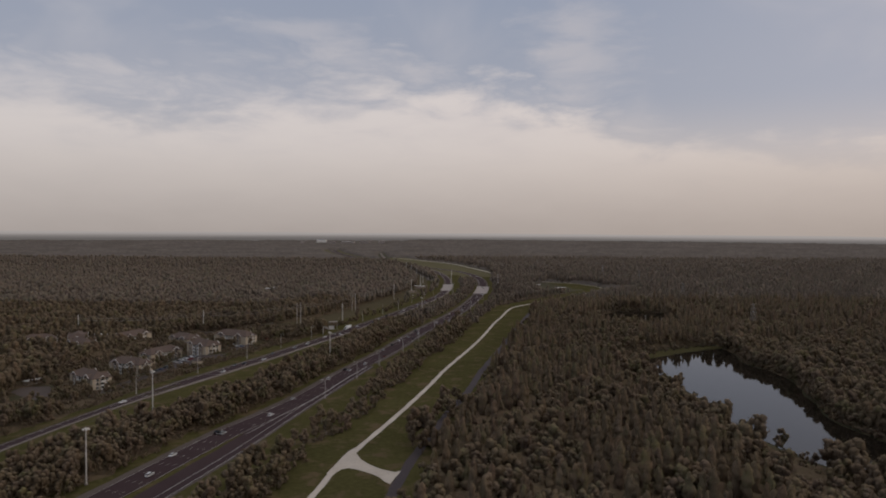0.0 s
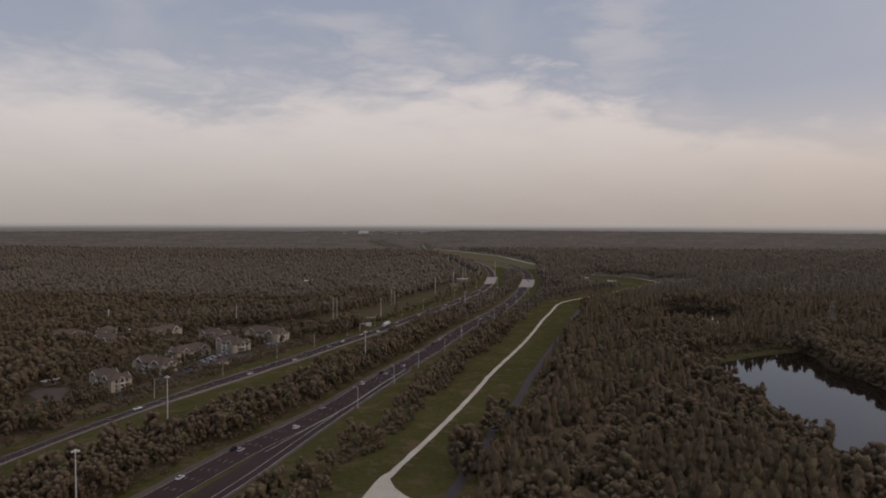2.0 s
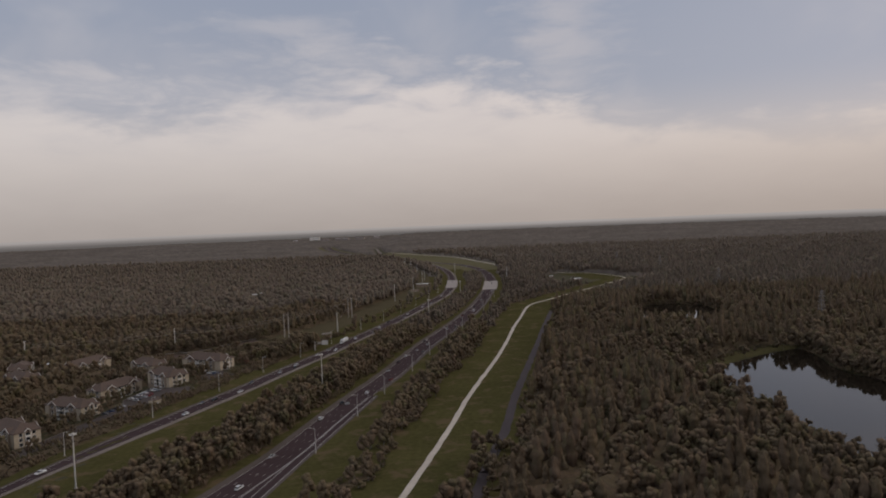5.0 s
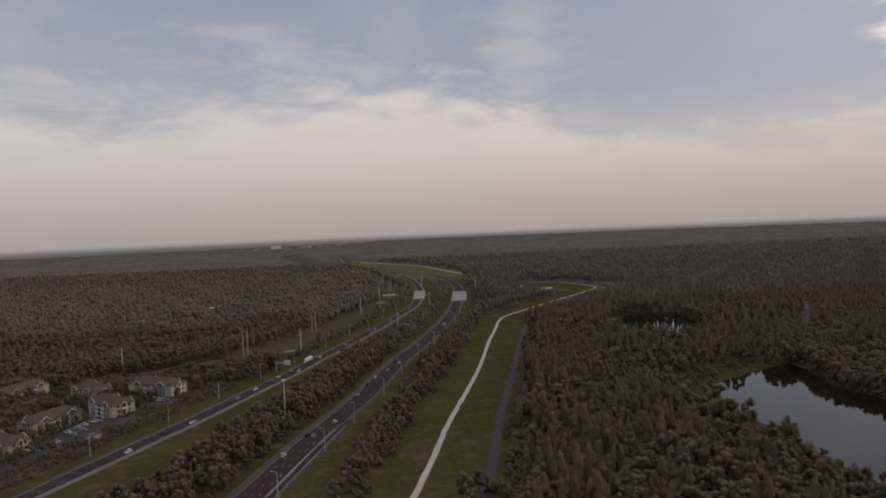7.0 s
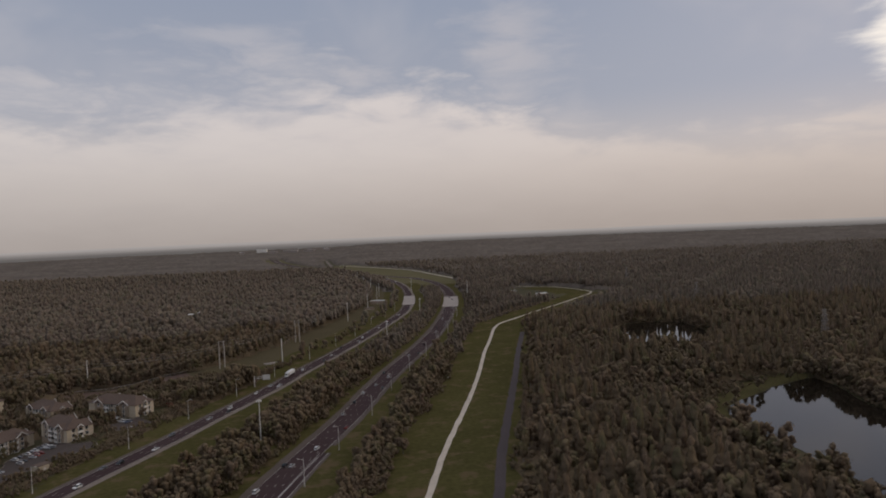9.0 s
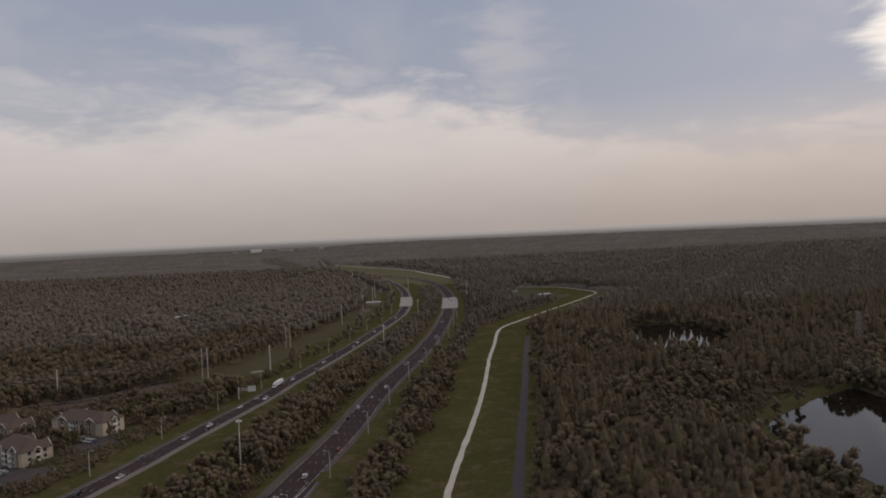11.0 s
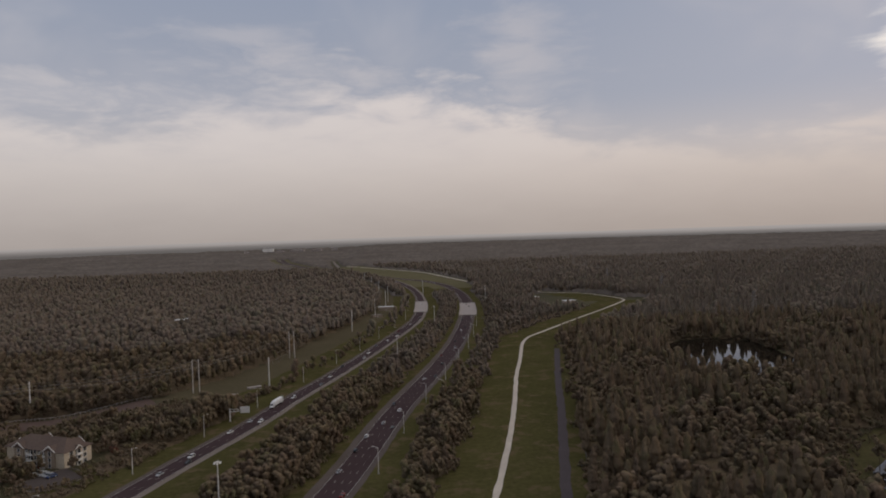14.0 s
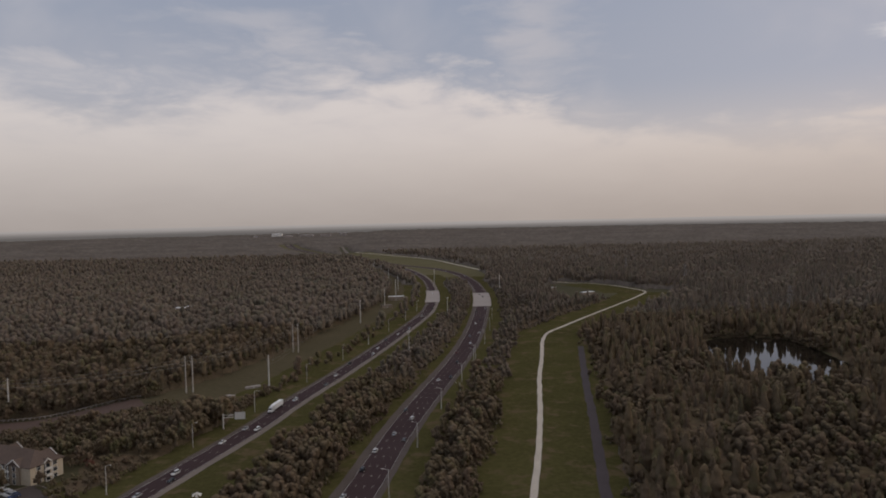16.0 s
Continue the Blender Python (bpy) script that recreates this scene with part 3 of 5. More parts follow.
def crown(kind, rng, clumps, n_leaf, size, core=(4, 6)):
    """A crown about 1 tree high with its foot at z 0; leaf sprays over clumps with solid cores."""
    if kind == "cypress":
        return column(rng, clumps, n_leaf, size, core)
    if kind == "oak":
        h = rng.uniform(12, 16)
        r = h * rng.uniform(0.25, 0.32)
        ang = rng.uniform(0, 2 * np.pi, clumps)
        z = h * (0.36 + 0.52 * (np.arange(clumps) + rng.uniform(size=clumps)) / clumps)
        room = np.sqrt(np.clip(1 - ((z / h - 0.56) / 0.48) ** 2, 0.05, 1))
        few = clumps <= 3
        k = rng.uniform(size=clumps) ** 0.6 * (0.3 if few else 0.78)
        c = np.column_stack([r * k * room * np.cos(ang), r * k * room * np.sin(ang), z])
        wide = r * (rng.uniform(0.8, 1.0, clumps) * room if few else rng.uniform(0.42, 0.62, clumps))
        rad = np.column_stack([wide, wide, np.full(clumps, h * 0.24 / max(1, clumps - 1) + 0.1 * h) if few else wide])
    else:  # bush
        h = rng.uniform(4, 7.5)
        r = h * rng.uniform(0.4, 0.6)
        ang = rng.uniform(0, 2 * np.pi, clumps)
        k = rng.uniform(size=clumps) ** 0.5
        c = np.column_stack([r * k * np.cos(ang), r * k * np.sin(ang), h * rng.uniform(0.25, 0.75, clumps)])
        rad = np.column_stack([r * (rng.uniform(0.35, 0.55, clumps) if clumps > 2 else np.full(clumps, 0.7))] * 3)
    vs, fs, at = [], [], 0
    bv, bf = ball(*core)
    for i in range(clumps):
        v = bv * rad[i] * (0.84 if clumps > 2 else 0.92) * rng.uniform(0.72, 1.2, (len(bv), 1)) + c[i]
        vs.append(v), fs.append(bf + at)
        at += len(v)
    v, f = leaves(c, rad, n_leaf, size, rng, 0.9)
    vs.append(v), fs.append(f + at)
    return np.concatenate(vs), np.concatenate(fs), h, c


def tube(a, b, ra, rb, sides_n=5):
    a, b = np.array(a, float), np.array(b, float)
    w = (b - a) / np.linalg.norm(b - a)
    u = np.cross(w, (0.3, 1, 0.2))
    u /= np.linalg.norm(u)
    x = np.cross(w, u)
    t = np.linspace(0, 2 * np.pi, sides_n, endpoint=False)[:, None]
    ring = np.cos(t) * u + np.sin(t) * x
    v = np.concatenate([a + ra * ring, b + rb * ring])
    f = []
    for i in range(sides_n):
        j = (i + 1) % sides_n
        f += [(i, j, sides_n + i), (j, sides_n + j, sides_n + i)]
    f += [(sides_n, sides_n + 1 + i, sides_n + 2 + i) for i in range(sides_n - 2)]
    return v, np.array(f)


def joined(pieces):
    vs, fs, at = [], [], 0
    for v, f in pieces:
        vs.append(np.asarray(v, float)), fs.append(np.asarray(f) + at)
        at += len(v)
    return np.concatenate(vs), np.concatenate(fs)


def trunk_of(kind, h, c, rng):
    top = 0.9 * h if kind == "cypress" else 0.62 * h
    base = 0.30 if kind == "cypress" else 0.34
    bits = [tube((0, 0, -0.4), (0.1, 0, top * 0.5), base, base * 0.7, 6), tube((0.1, 0, top * 0.5), (0, 0.1, top), base * 0.7, base * 0.25, 6)]
    for i in rng.choice(len(c), min(5, len(c)), replace=False):
        foot = (0.05, 0.05, min(c[i][2] * 0.72, top * 0.9))
        bits.append(tube(foot, c[i], base * 0.4, base * 0.12, 4))
    return joined(bits)


def open_land(xy):
    """Where no tree stands: 1 where open."""
    e, w, tr, di = to_line(xy, EAST_L), to_line(xy, WEST_L), to_line(xy, TRAIL_L), to_line(xy, DITCH_L)
    n1, n2 = wobble(xy, 9.0, 1.0), wobble(xy, 23.0, 4.0)
    south = np.clip((560 - xy[:, 1]) / 130, 0, 1)
    east_edge = np.interp(xy[:, 1], [330, 450, 560, 700], [44, 40, 30, 23])
    west_edge = np.interp(xy[:, 1], [400, 460, 610, 780, 900], [62, 57, 45, 33, 26])
    shut = (e > -16 - 1.5 * n1) & (e < east_edge + 2 * n1 + 2 * n2)
    shut |= (w > -21 - 2 * n1 - 2 * n2) & (w < west_edge + 2 * n1) & (e < 0)
    ra = to_line(xy, RAMP_L)
    shut |= (np.abs(ra) < 9)
    left = -24 + 4 * south + 4 * n2 + 2 * n1
    shut |= (tr > left) & (tr < np.interp(xy[:, 1], [338, 345, 452, 460, 980, 1080], [31, 22, 22, 31, 31, 52]))
    near_path = (xy[:, 1] > 338) & (xy[:, 1] < 452)
    shut |= ((di > np.where(near_path, -1.0, -5.0)) & (di < np.where(near_path, 2.2, 6.5 + 2 * n1))) | ((tr > 0) & (tr < 60) & (di < np.where(near_path, -5.5 - 2 * n1, 0.0)) & (di > -60))
    for line, half in ((BACK_L, 12), (FAR_L, 16), (SWATH_L, 24), (FORK_L, 7), (LEVEE_L, 70), (POWER_L, 13 + 2 * n1), (BEND_L, 28), (VERGE_L, 52)):
        shut |= np.abs(to_line(xy, line)) < half
    pw = to_line(xy, POWER_L)
    shut |= (pw > -13 - 2 * n1) & (pw < 120) & (w < 0) & (xy[:, 1] > 800) & (xy[:, 1] < 1560) & ~((w < -17 - 2 * n1) & (w > -30 + 3 * n2) & (n1 + n2 > -0.5))
    for poly in (LAKE, POND, FIELD, LOT, LOT_SIDE, LOT_NEAR, STREET, MARSH):
        shut |= inside(xy, poly)
    for x, y, ang, length, depth in HOUSES:
        rel = xy - (x, y)
        c, s = math.cos(ang), math.sin(ang)
        shut |= (np.abs(rel @ (c, s)) < length / 2 + 6) & (np.abs(rel @ (-s, c)) < depth / 2 + 6)
    for x, y, r in CLEARINGS:
        shut |= np.hypot(xy[:, 0] - x, xy[:, 1] - y) < r + 2 * n1
    return shut


LEVEE_L = spline(LEVEE, 20)
VERGE_L = spline([(-225, 2790), (-358, 3030), (-518, 3490), (-598, 3830)], 20)
SWATH_L = spline([(-225, 2880), (-262, 3200), (-300, 3520)], 30)
POWER_L = spline([(-205, 790), (-160, 850), (-127, 930), (-100, 1040), (-72, 1150), (-45, 1290), (-34, 1440), (-45, 1650), (-75, 1850), (-110, 2050)], 10)
BEND_L = spline([(300, 1350), (295, 1420), (262, 1500)], 8)
# x, y, turn of the long side, length, depth
HOUSES = [
    (-275, 530, 2.5, 36, 15), (-267, 583, 2.7, 36, 15), (-262, 635, 1.15, 38, 15), (-225, 645, 2.42, 34, 16),
    (-207, 686, 2.68, 42, 16), (-272, 722, 2.5, 34, 16), (-362, 684, 2.5, 34, 16), (-335, 735, 1.25, 44, 16), (-418, 706, 0.5, 30, 16), (-388, 726, 2.0, 30, 16),
]
LOT = [(-262, 498), (-251, 545), (-244, 560), (-241, 600), (-247, 616), (-236, 652), (-228, 640), (-212, 622), (-198, 618), (-194, 606), (-214, 580), (-234, 535), (-250, 492)]
LOT_SIDE = [(-206, 652), (-191, 670), (-176, 655), (-190, 638)]
LOT_NEAR = [(-297, 486), (-325, 509), (-327, 527), (-307, 529), (-289, 507), (-280, 485)]
STREET = [(-300, 796), (-286, 807), (-268, 810), (-236, 817), (-203, 823), (-190, 800), (-213, 791), (-251, 782), (-280, 786)]
MARSH = [(168, 562), (168, 594), (184, 622), (212, 648), (246, 671), (274, 680), (286, 672), (280, 662), (261, 654), (238, 642), (209, 621), (183, 599), (176, 564)]
FIELD = [(195, 1430), (185, 1230), (264, 1292), (314, 1339), (306, 1481), (220, 1507)]
CLEARINGS = [(375, 900, 22), (408, 860, 20), (398, 1075, 14), (-325, 1297, 9), (242, 1336, 18), (232, 1308, 18), (212, 1405, 18), (-319, 1286, 8), (-206, 574, 9), (-310, 1000, 16), (112, 1180, 20), (-290, 472, 11), (-306, 488, 11), (-95, 584, 7), (-92, 574, 6)]


def scatter(x0, x1, y0, y1, step, jitter=0.45):
    gx, gy = np.meshgrid(np.arange(x0, x1, step), np.arange(y0, y1, step), indexing="ij")
    xy = np.column_stack([gx.ravel(), gy.ravel()])
    xy = xy + RNG.uniform(-jitter, jitter, xy.shape) * step
    return xy[~open_land(xy)]


def wood(name, xy, kinds, protos, mats, label, small=1.0):
    """One mesh of many trees: every tree one of the models, turned and scaled."""
    by, drift = {}, 1.0 + 0.16 * wobble(xy, 26.0, 8.0)
    for k in sorted(set(kinds)):
        vs, fs, ts, at = [], [], [], 0
        for i in np.where(kinds == k)[0]:
            v, f = protos[k][RNG.integers(len(protos[k]))]
            a, s = RNG.uniform(0, 2 * np.pi), small * RNG.uniform(0.74, 1.2) * drift[i]
            c, n = math.cos(a), math.sin(a)
            p = v * (s, s, s * RNG.uniform(0.9, 1.12)) @ np.array([[c, n, 0], [-n, c, 0], [0, 0, 1]])
            p[:, :2] += xy[i]
            p[:, 2] += land(*xy[i])
            vs.append(p), fs.append(f + at), ts.append(np.full(len(p), RNG.uniform()))
            at += len(p)
        by[k] = (np.concatenate(vs), np.concatenate(fs), np.concatenate(ts))
    for k, (v, f, t) in by.items():
        tagged(new(name, tri_mesh(f"{name}_{k}", v, f, mats[k], t, True)), label[k], "trees", kind="stuff")


def is_cypress(xy):
    """The tall narrow trees stand east of the ditch, in drifts."""
    di = wobble(xy, 38.0, 2.0) + 0.6 * wobble(xy, 11.0, 5.0)
    return (xy[:, 0] > to_right(xy)) & (di > -0.25)


def to_right(xy):
    return np.interp(xy[:, 1], DITCH_L[:, 1], DITCH_L[:, 0]) + 8


MATS = {"oak": M_LEAF, "cypress": M_NEEDLE, "bush": M_LEAF}
LABEL = {"oak": "dense dark green broadleaf woods with uneven crowns", "cypress": "tall narrow olive-green cypress woods", "bush": "low dark green scrub and bushes"}


def with_trunk(kind, rng, clumps, n, size, core):
    v, f, h, c = crown(kind, rng, clumps, n, size, core)
    return joined([(v, f), tube((0, 0, -0.4), (0, 0, h * 0.6), 0.28, 0.15, 3)])


# kind, clumps or tiers, leaf sprays, their size, shape of a clump
MID = {k: [with_trunk(k, RNG, cl, n, s, core) for _ in range(10)] for k, cl, n, s, core in (("oak", 11, 110, 0.46, (3, 4)), ("cypress", 8, 90, 0.46, (4, 5)), ("bush", 6, 70, 0.36, (3, 4)))}
SMALL = {k: [with_trunk(k, RNG, cl, n, s, core) for _ in range(10)] for k, cl, n, s, core in (("oak", 11, 120, 0.38, (3, 4)), ("cypress", 8, 80, 0.36, (4, 6)), ("bush", 6, 64, 0.33, (3, 4)))}
LOW = {k: [with_trunk(k, RNG, cl, n, s, core) for _ in range(10)] for k, cl, n, s, core in (("oak", 3, 12, 0.7, (3, 4)), ("cypress", 5, 6, 0.5, (4, 4)), ("bush", 2, 8, 0.5, (3, 4)))}
FAR_OFF = {k: [crown(k, RNG, cl, 2, 1.0, (3, 4))[:2] for _ in range(6)] for k, cl in (("oak", 1), ("cypress", 2), ("bush", 1))}
FAR_LOW = {k: [crown(k, RNG, cl, n, s, (3, 4))[:2] for _ in range(8)] for k, cl, n, s in (("oak", 2, 3, 1.0), ("cypress", 3, 2, 0.8), ("bush", 1, 3, 0.7))}


def pick(xy):
    kinds = np.where(is_cypress(xy) & ~((xy[:, 0] > 142) & (xy[:, 1] < 670)), "cypress", "oak").astype(object)
    e, w, tr = to_line(xy, EAST_L), to_line(xy, WEST_L), to_line(xy, TRAIL_L)
    edge = ((e < 0) & (e > -21)) | ((w > 0) & (w < 30)) | ((e > 0) & (e < 34)) | ((tr < 0) & (tr > -33)) | ((w < 0) & (w > -32))
    di = to_line(xy, DITCH_L)
    edge |= (di > 0) & (di < 17)
    kinds[edge & (RNG.uniform(size=len(xy)) < 0.75)] = "bush"
    yard = (w < 0) & (w > -62) & (xy[:, 1] > 440) & (xy[:, 1] < 830)
    hedge = (w < 0) & (w > -46) & (xy[:, 1] > 440) & (xy[:, 1] < 700)
    side = (xy[:, 0] > -300) & (xy[:, 0] < -165) & (xy[:, 1] > 735) & (xy[:, 1] < 800)
    kinds[hedge | side] = "bush"
    shore = np.abs(to_line(xy, spline(MARSH[:5], 8))) < 7
    bank = (xy[:, 0] > 158) & (xy[:, 0] < 186) & (xy[:, 1] > 290) & (xy[:, 1] < 640) & (RNG.uniform(size=len(xy)) < 0.75)
    roadside = (w < 0) & (w > -75) & (xy[:, 1] > 700) & (xy[:, 1] < 860)
    kinds[shore | bank | roadside] = "bush"
    kinds[(side | roadside) & (xy[:, 1] < 758)] = "oak"
    kinds[yard & (xy[:, 1] < 700) & (RNG.uniform(size=len(xy)) < 0.8)] = "bush"
    return kinds


def in_strip(xy):
    e, w, tr = to_line(xy, EAST_L), to_line(xy, WEST_L), to_line(xy, TRAIL_L)
    yard = (w < 0) & (w > np.where(xy[:, 1] > 690, -150, -80)) & (xy[:, 0] > -320) & (xy[:, 1] > 440) & (xy[:, 1] < 830)
    return ((e < 0) & (w > 0) & (w < 170)) | ((e > 0) & (tr < 0) & (e < 170)) | yard


wide_xy = np.concatenate([scatter(-330, 330, 225, 830, 7.0), scatter(330, 500, 430, 830, 7.4)])
strip_xy = scatter(-320, 130, 225, 830, 4.6)
strip_xy = strip_xy[in_strip(strip_xy)]
lane_xy = scatter(-200, 345, 830, 1562, 6.6)
lane_xy = lane_xy[in_strip(lane_xy)]
lake_rim = spline([(284, 690), (287, 668), (283, 630), (270, 584), (278, 552), (275, 512), (265, 476), (255, 440), (245, 405), (248, 365), (258, 310)], 4.0)
pond_rim = spline([(206, 890), (216, 912), (226, 942), (254, 966), (291, 970), (317, 947), (314, 895)], 4.0)
rim_xy = np.concatenate([lake_rim, lake_rim + (6, 1.5), lake_rim + (3, 1)])
rim_xy = rim_xy + RNG.uniform(-1.0, 1.0, rim_xy.shape)
near_xy = np.concatenate([wide_xy[~in_strip(wide_xy)], strip_xy, rim_xy])
eye_side = np.abs(near_xy[:, 0] + 10) < 0.75 * (near_xy[:, 1] - 30) + 60
near_xy = near_xy[eye_side]
between = (to_line(near_xy, EAST_L) < 0) & (to_line(near_xy, WEST_L) > 0)
inner = (to_line(near_xy, EAST_L) > 0) & (to_line(near_xy, TRAIL_L) < 0)
near_kind = pick(near_xy)
near_kind[np.abs(to_line(near_xy, lake_rim)) < 1.8] = "bush"
# in the strips between the lanes the trees are lower
yards = (near_xy[:, 0] < -150) & (to_line(near_xy, WEST_L) < 0) & (near_xy[:, 1] > 440) & (near_xy[:, 1] < 830) & (near_xy[:, 0] > -320)
low_strip = between | inner | yards | ((near_xy[:, 0] > 190) & (near_xy[:, 1] > 790))
thin = inner & (near_xy[:, 1] < 470) & (RNG.uniform(size=len(near_xy)) < 0.3)
near_xy, near_kind, low_strip, inner = near_xy[~thin], near_kind[~thin], low_strip[~thin], inner[~thin]
single = inner & (near_xy[:, 1] > 330) & (near_xy[:, 1] < 760)
single |= (to_line(near_xy, DITCH_L) > 0) & (to_line(near_xy, DITCH_L) < 16) & (near_xy[:, 1] > 440) & (near_xy[:, 1] < 720)
chosen = np.where(single)[0][:290]
rest = np.setdiff1d(np.arange(len(near_xy)), chosen)


def tree_models():
    made = {}
    rng = np.random.default_rng(11)
    for kind, cl, n, s, name, label in (("oak", 15, 420, 0.36, "oak_tree", "dark green broadleaf tree with an uneven crown"), ("cypress", 14, 420, 0.34, "cypress_tree", "tall narrow olive-green cypress tree with a pale trunk"), ("bush", 9, 260, 0.30, "bush", "dark green bush with a loose outline")):
        for i in range(4):
            v, f, h, c = crown(kind, rng, cl, n, s, (4, 8))
            root = new(name)
            tagged(root, label, "bush" if kind == "bush" else "tree", "trees beside the trail")
            tv, tf = trunk_of(kind, h, c, rng)
            part("trunk", tri_mesh("trunk", tv, tf, M_BARK), root)
            part("crown", tri_mesh("crown", v, f, MATS[kind], np.full(len(v), 0.0), True), root)
            made.setdefault(kind, []).append(root)
    return made


def plant(made):
    first = {id(o): True for k in made for o in made[k]}
    for i in chosen:
        x, y = near_xy[i]
        proto = made[near_kind[i]][RNG.integers(4)]
        s = RNG.uniform(0.75, 1.15) * (0.72 if low_strip[i] else 1.0)
        m = pose(x, y, float(land(x, y)), 0, 0, RNG.uniform(0, 360))
        if first.pop(id(proto), False):
            proto.matrix_basis = m
            ob = proto
        else:
            ob = copy_thing(proto, m)
        ob.scale = (s, s, s * RNG.uniform(0.9, 1.15))
    for k in made:
        for o in made[k]:
            if id(o) in first:
                for c in list(o.children):
                    bpy.data.objects.remove(c)
                bpy.data.objects.remove(o)


plant(tree_models())
yards = yards[~thin]
for name, sel, small in (("median_woods", low_strip & ~yards, 0.82), ("yard_trees", low_strip & yards & (near_xy[:, 1] < 705), 0.62), ("roadside_trees", low_strip & yards & (near_xy[:, 1] >= 705) & (near_xy[:, 1] < 758), 0.62), ("street_bushes", low_strip & yards & (near_xy[:, 1] >= 758), 0.85), ("near_woods", ~low_strip, 1.0)):
    k = rest[sel[rest]]
    wood(name, near_xy[k], near_kind[k], SMALL if small < 1 else MID, MATS, LABEL, small)

mid_xy = np.concatenate([scatter(-1000, 1000, 830, 1560, 7.6), scatter(-1420, 1420, 1560, 1960, 9.6), scatter(-620, -330, 225, 830, 7.8), scatter(330, 640, 225, 430, 9.0), scatter(500, 640, 430, 830, 8.5)])
mid_xy = mid_xy[~in_strip(mid_xy)]
mid_xy = mid_xy[np.abs(mid_xy[:, 0] + 10) < 0.70 * mid_xy[:, 1] + 45]
mid_kind = pick(mid_xy)
# farther trees carry the haze in their leaf colour
HAZED = {k: M_HAZED_LEAF for k in MATS}
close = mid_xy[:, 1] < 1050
wood("mid_woods", mid_xy[close], mid_kind[close], LOW, MATS, LABEL, 1.04)
wood("mid_woods", mid_xy[~close], mid_kind[~close], FAR_LOW, HAZED, LABEL, 1.04)
off_xy = scatter(-1950, 1900, 1960, 2750, 12.5)
off_xy = off_xy[np.abs(off_xy[:, 0] + 10) < 0.70 * off_xy[:, 1] + 45]
wood("far_trees", off_xy, pick(off_xy), FAR_OFF, HAZED, LABEL, 1.15)
wood("lane_woods", lane_xy, pick(lane_xy), LOW, HAZED, LABEL, 0.8)


pond_xy = np.concatenate([pond_rim, pond_rim + (1.5, 2.5)]) + RNG.uniform(-0.9, 0.9, (2 * len(pond_rim), 2))
wood("pond_bushes", pond_xy, np.full(len(pond_xy), "bush", dtype=object), SMALL, MATS, LABEL, 0.9)


reed_xy = np.concatenate([spline(MARSH[:6], 3.0), spline(MARSH[:6], 4.0) + (4, -4)])
reed_xy = reed_xy + RNG.uniform(-2.0, 2.0, reed_xy.shape)
wood("marsh_shrubs", reed_xy, np.full(len(reed_xy), "bush", dtype=object), SMALL, MATS, LABEL, 0.5)


def red_bush():
    """The one bush in autumn colour beside the houses."""
    v, f, h, c = crown("bush", RNG, 9, 260, 0.3, (4, 8))
    root = tagged(new("bush"), "rust-red leafy bush among green trees beside the houses", "bush")
    tv, tf = trunk_of("bush", h, c, RNG)
    part("trunk", tri_mesh("trunk", tv, tf, M_BARK), root)
    part("crown", tri_mesh("crown", v, f, M_RUST, np.zeros(len(v)), True), root)
    root.matrix_basis = pose(-176, 690, float(land(-176, 690)))
    root.scale = (1.1, 1.1, 1.1)


red_bush()


def undergrowth():
    """Shrubs and young trees added to fill gaps below the crowns, as one uneven layer."""
    xs, ys = np.arange(-640, 660, 6.5), np.arange(-520, 1600, 6.5)
    gx, gy = np.meshgrid(xs, ys, indexing="ij")
    xy = np.column_stack([gx.ravel(), gy.ravel()]) + RNG.uniform(-2.4, 2.4, (gx.size, 2))
    shut = open_land(xy)
    low = ((to_line(xy, EAST_L) < 0) & (to_line(xy, WEST_L) > 0)) | ((to_line(xy, EAST_L) > 0) & (to_line(xy, TRAIL_L) < 0)) | ((xy[:, 0] < -150) & (xy[:, 0] > -330) & (to_line(xy, WEST_L) > -160) & (xy[:, 1] < 850))
    tall = np.where(xy[:, 1] > 810, np.where(low | (np.abs(to_line(xy, WEST_L)) < 75), 2.6, 7.5), np.where(low, 3.2, 8.0))
    tall = np.where((xy[:, 0] > 148) & (xy[:, 0] < 250) & (xy[:, 1] > 280) & (xy[:, 1] < 720), 3.5, tall)
    i = np.arange(gx.size).reshape(gx.shape)
    p, q, s, t = i[:-1, :-1].ravel(), i[1:, :-1].ravel(), i[1:, 1:].ravel(), i[:-1, 1:].ravel()
    tris = np.concatenate([np.column_stack([p, q, s]), np.column_stack([p, s, t])])
    grid = shut.reshape(gx.shape)
    deep = np.zeros(gx.shape)
    for _ in range(4):  # 0 at the brim, 1 well inside
        wide = grid.copy()
        wide[1:] |= grid[:-1]
        wide[:-1] |= grid[1:]
        wide[:, 1:] |= grid[:, :-1]
        wide[:, :-1] |= grid[:, 1:]
        grid = wide
        deep += 0.25 * ~grid
    z = land(xy[:, 0], xy[:, 1]) + 0.02 + deep.ravel() * tall * RNG.uniform(0.55, 1.25, len(xy))
    tris = tris[~shut[tris].any(1)]
    tint = RNG.uniform(0, 1, len(xy))
    # the shade between the crowns is in this layer's colour
    me = tri_mesh("undergrowth", np.column_stack([xy, z]), tris, M_DARKENED_SHRUB, tint)
    tagged(new("undergrowth", me), "dense shrub layer below the trees, its colour darkened for shade", "shrubs", kind="stuff")


undergrowth()


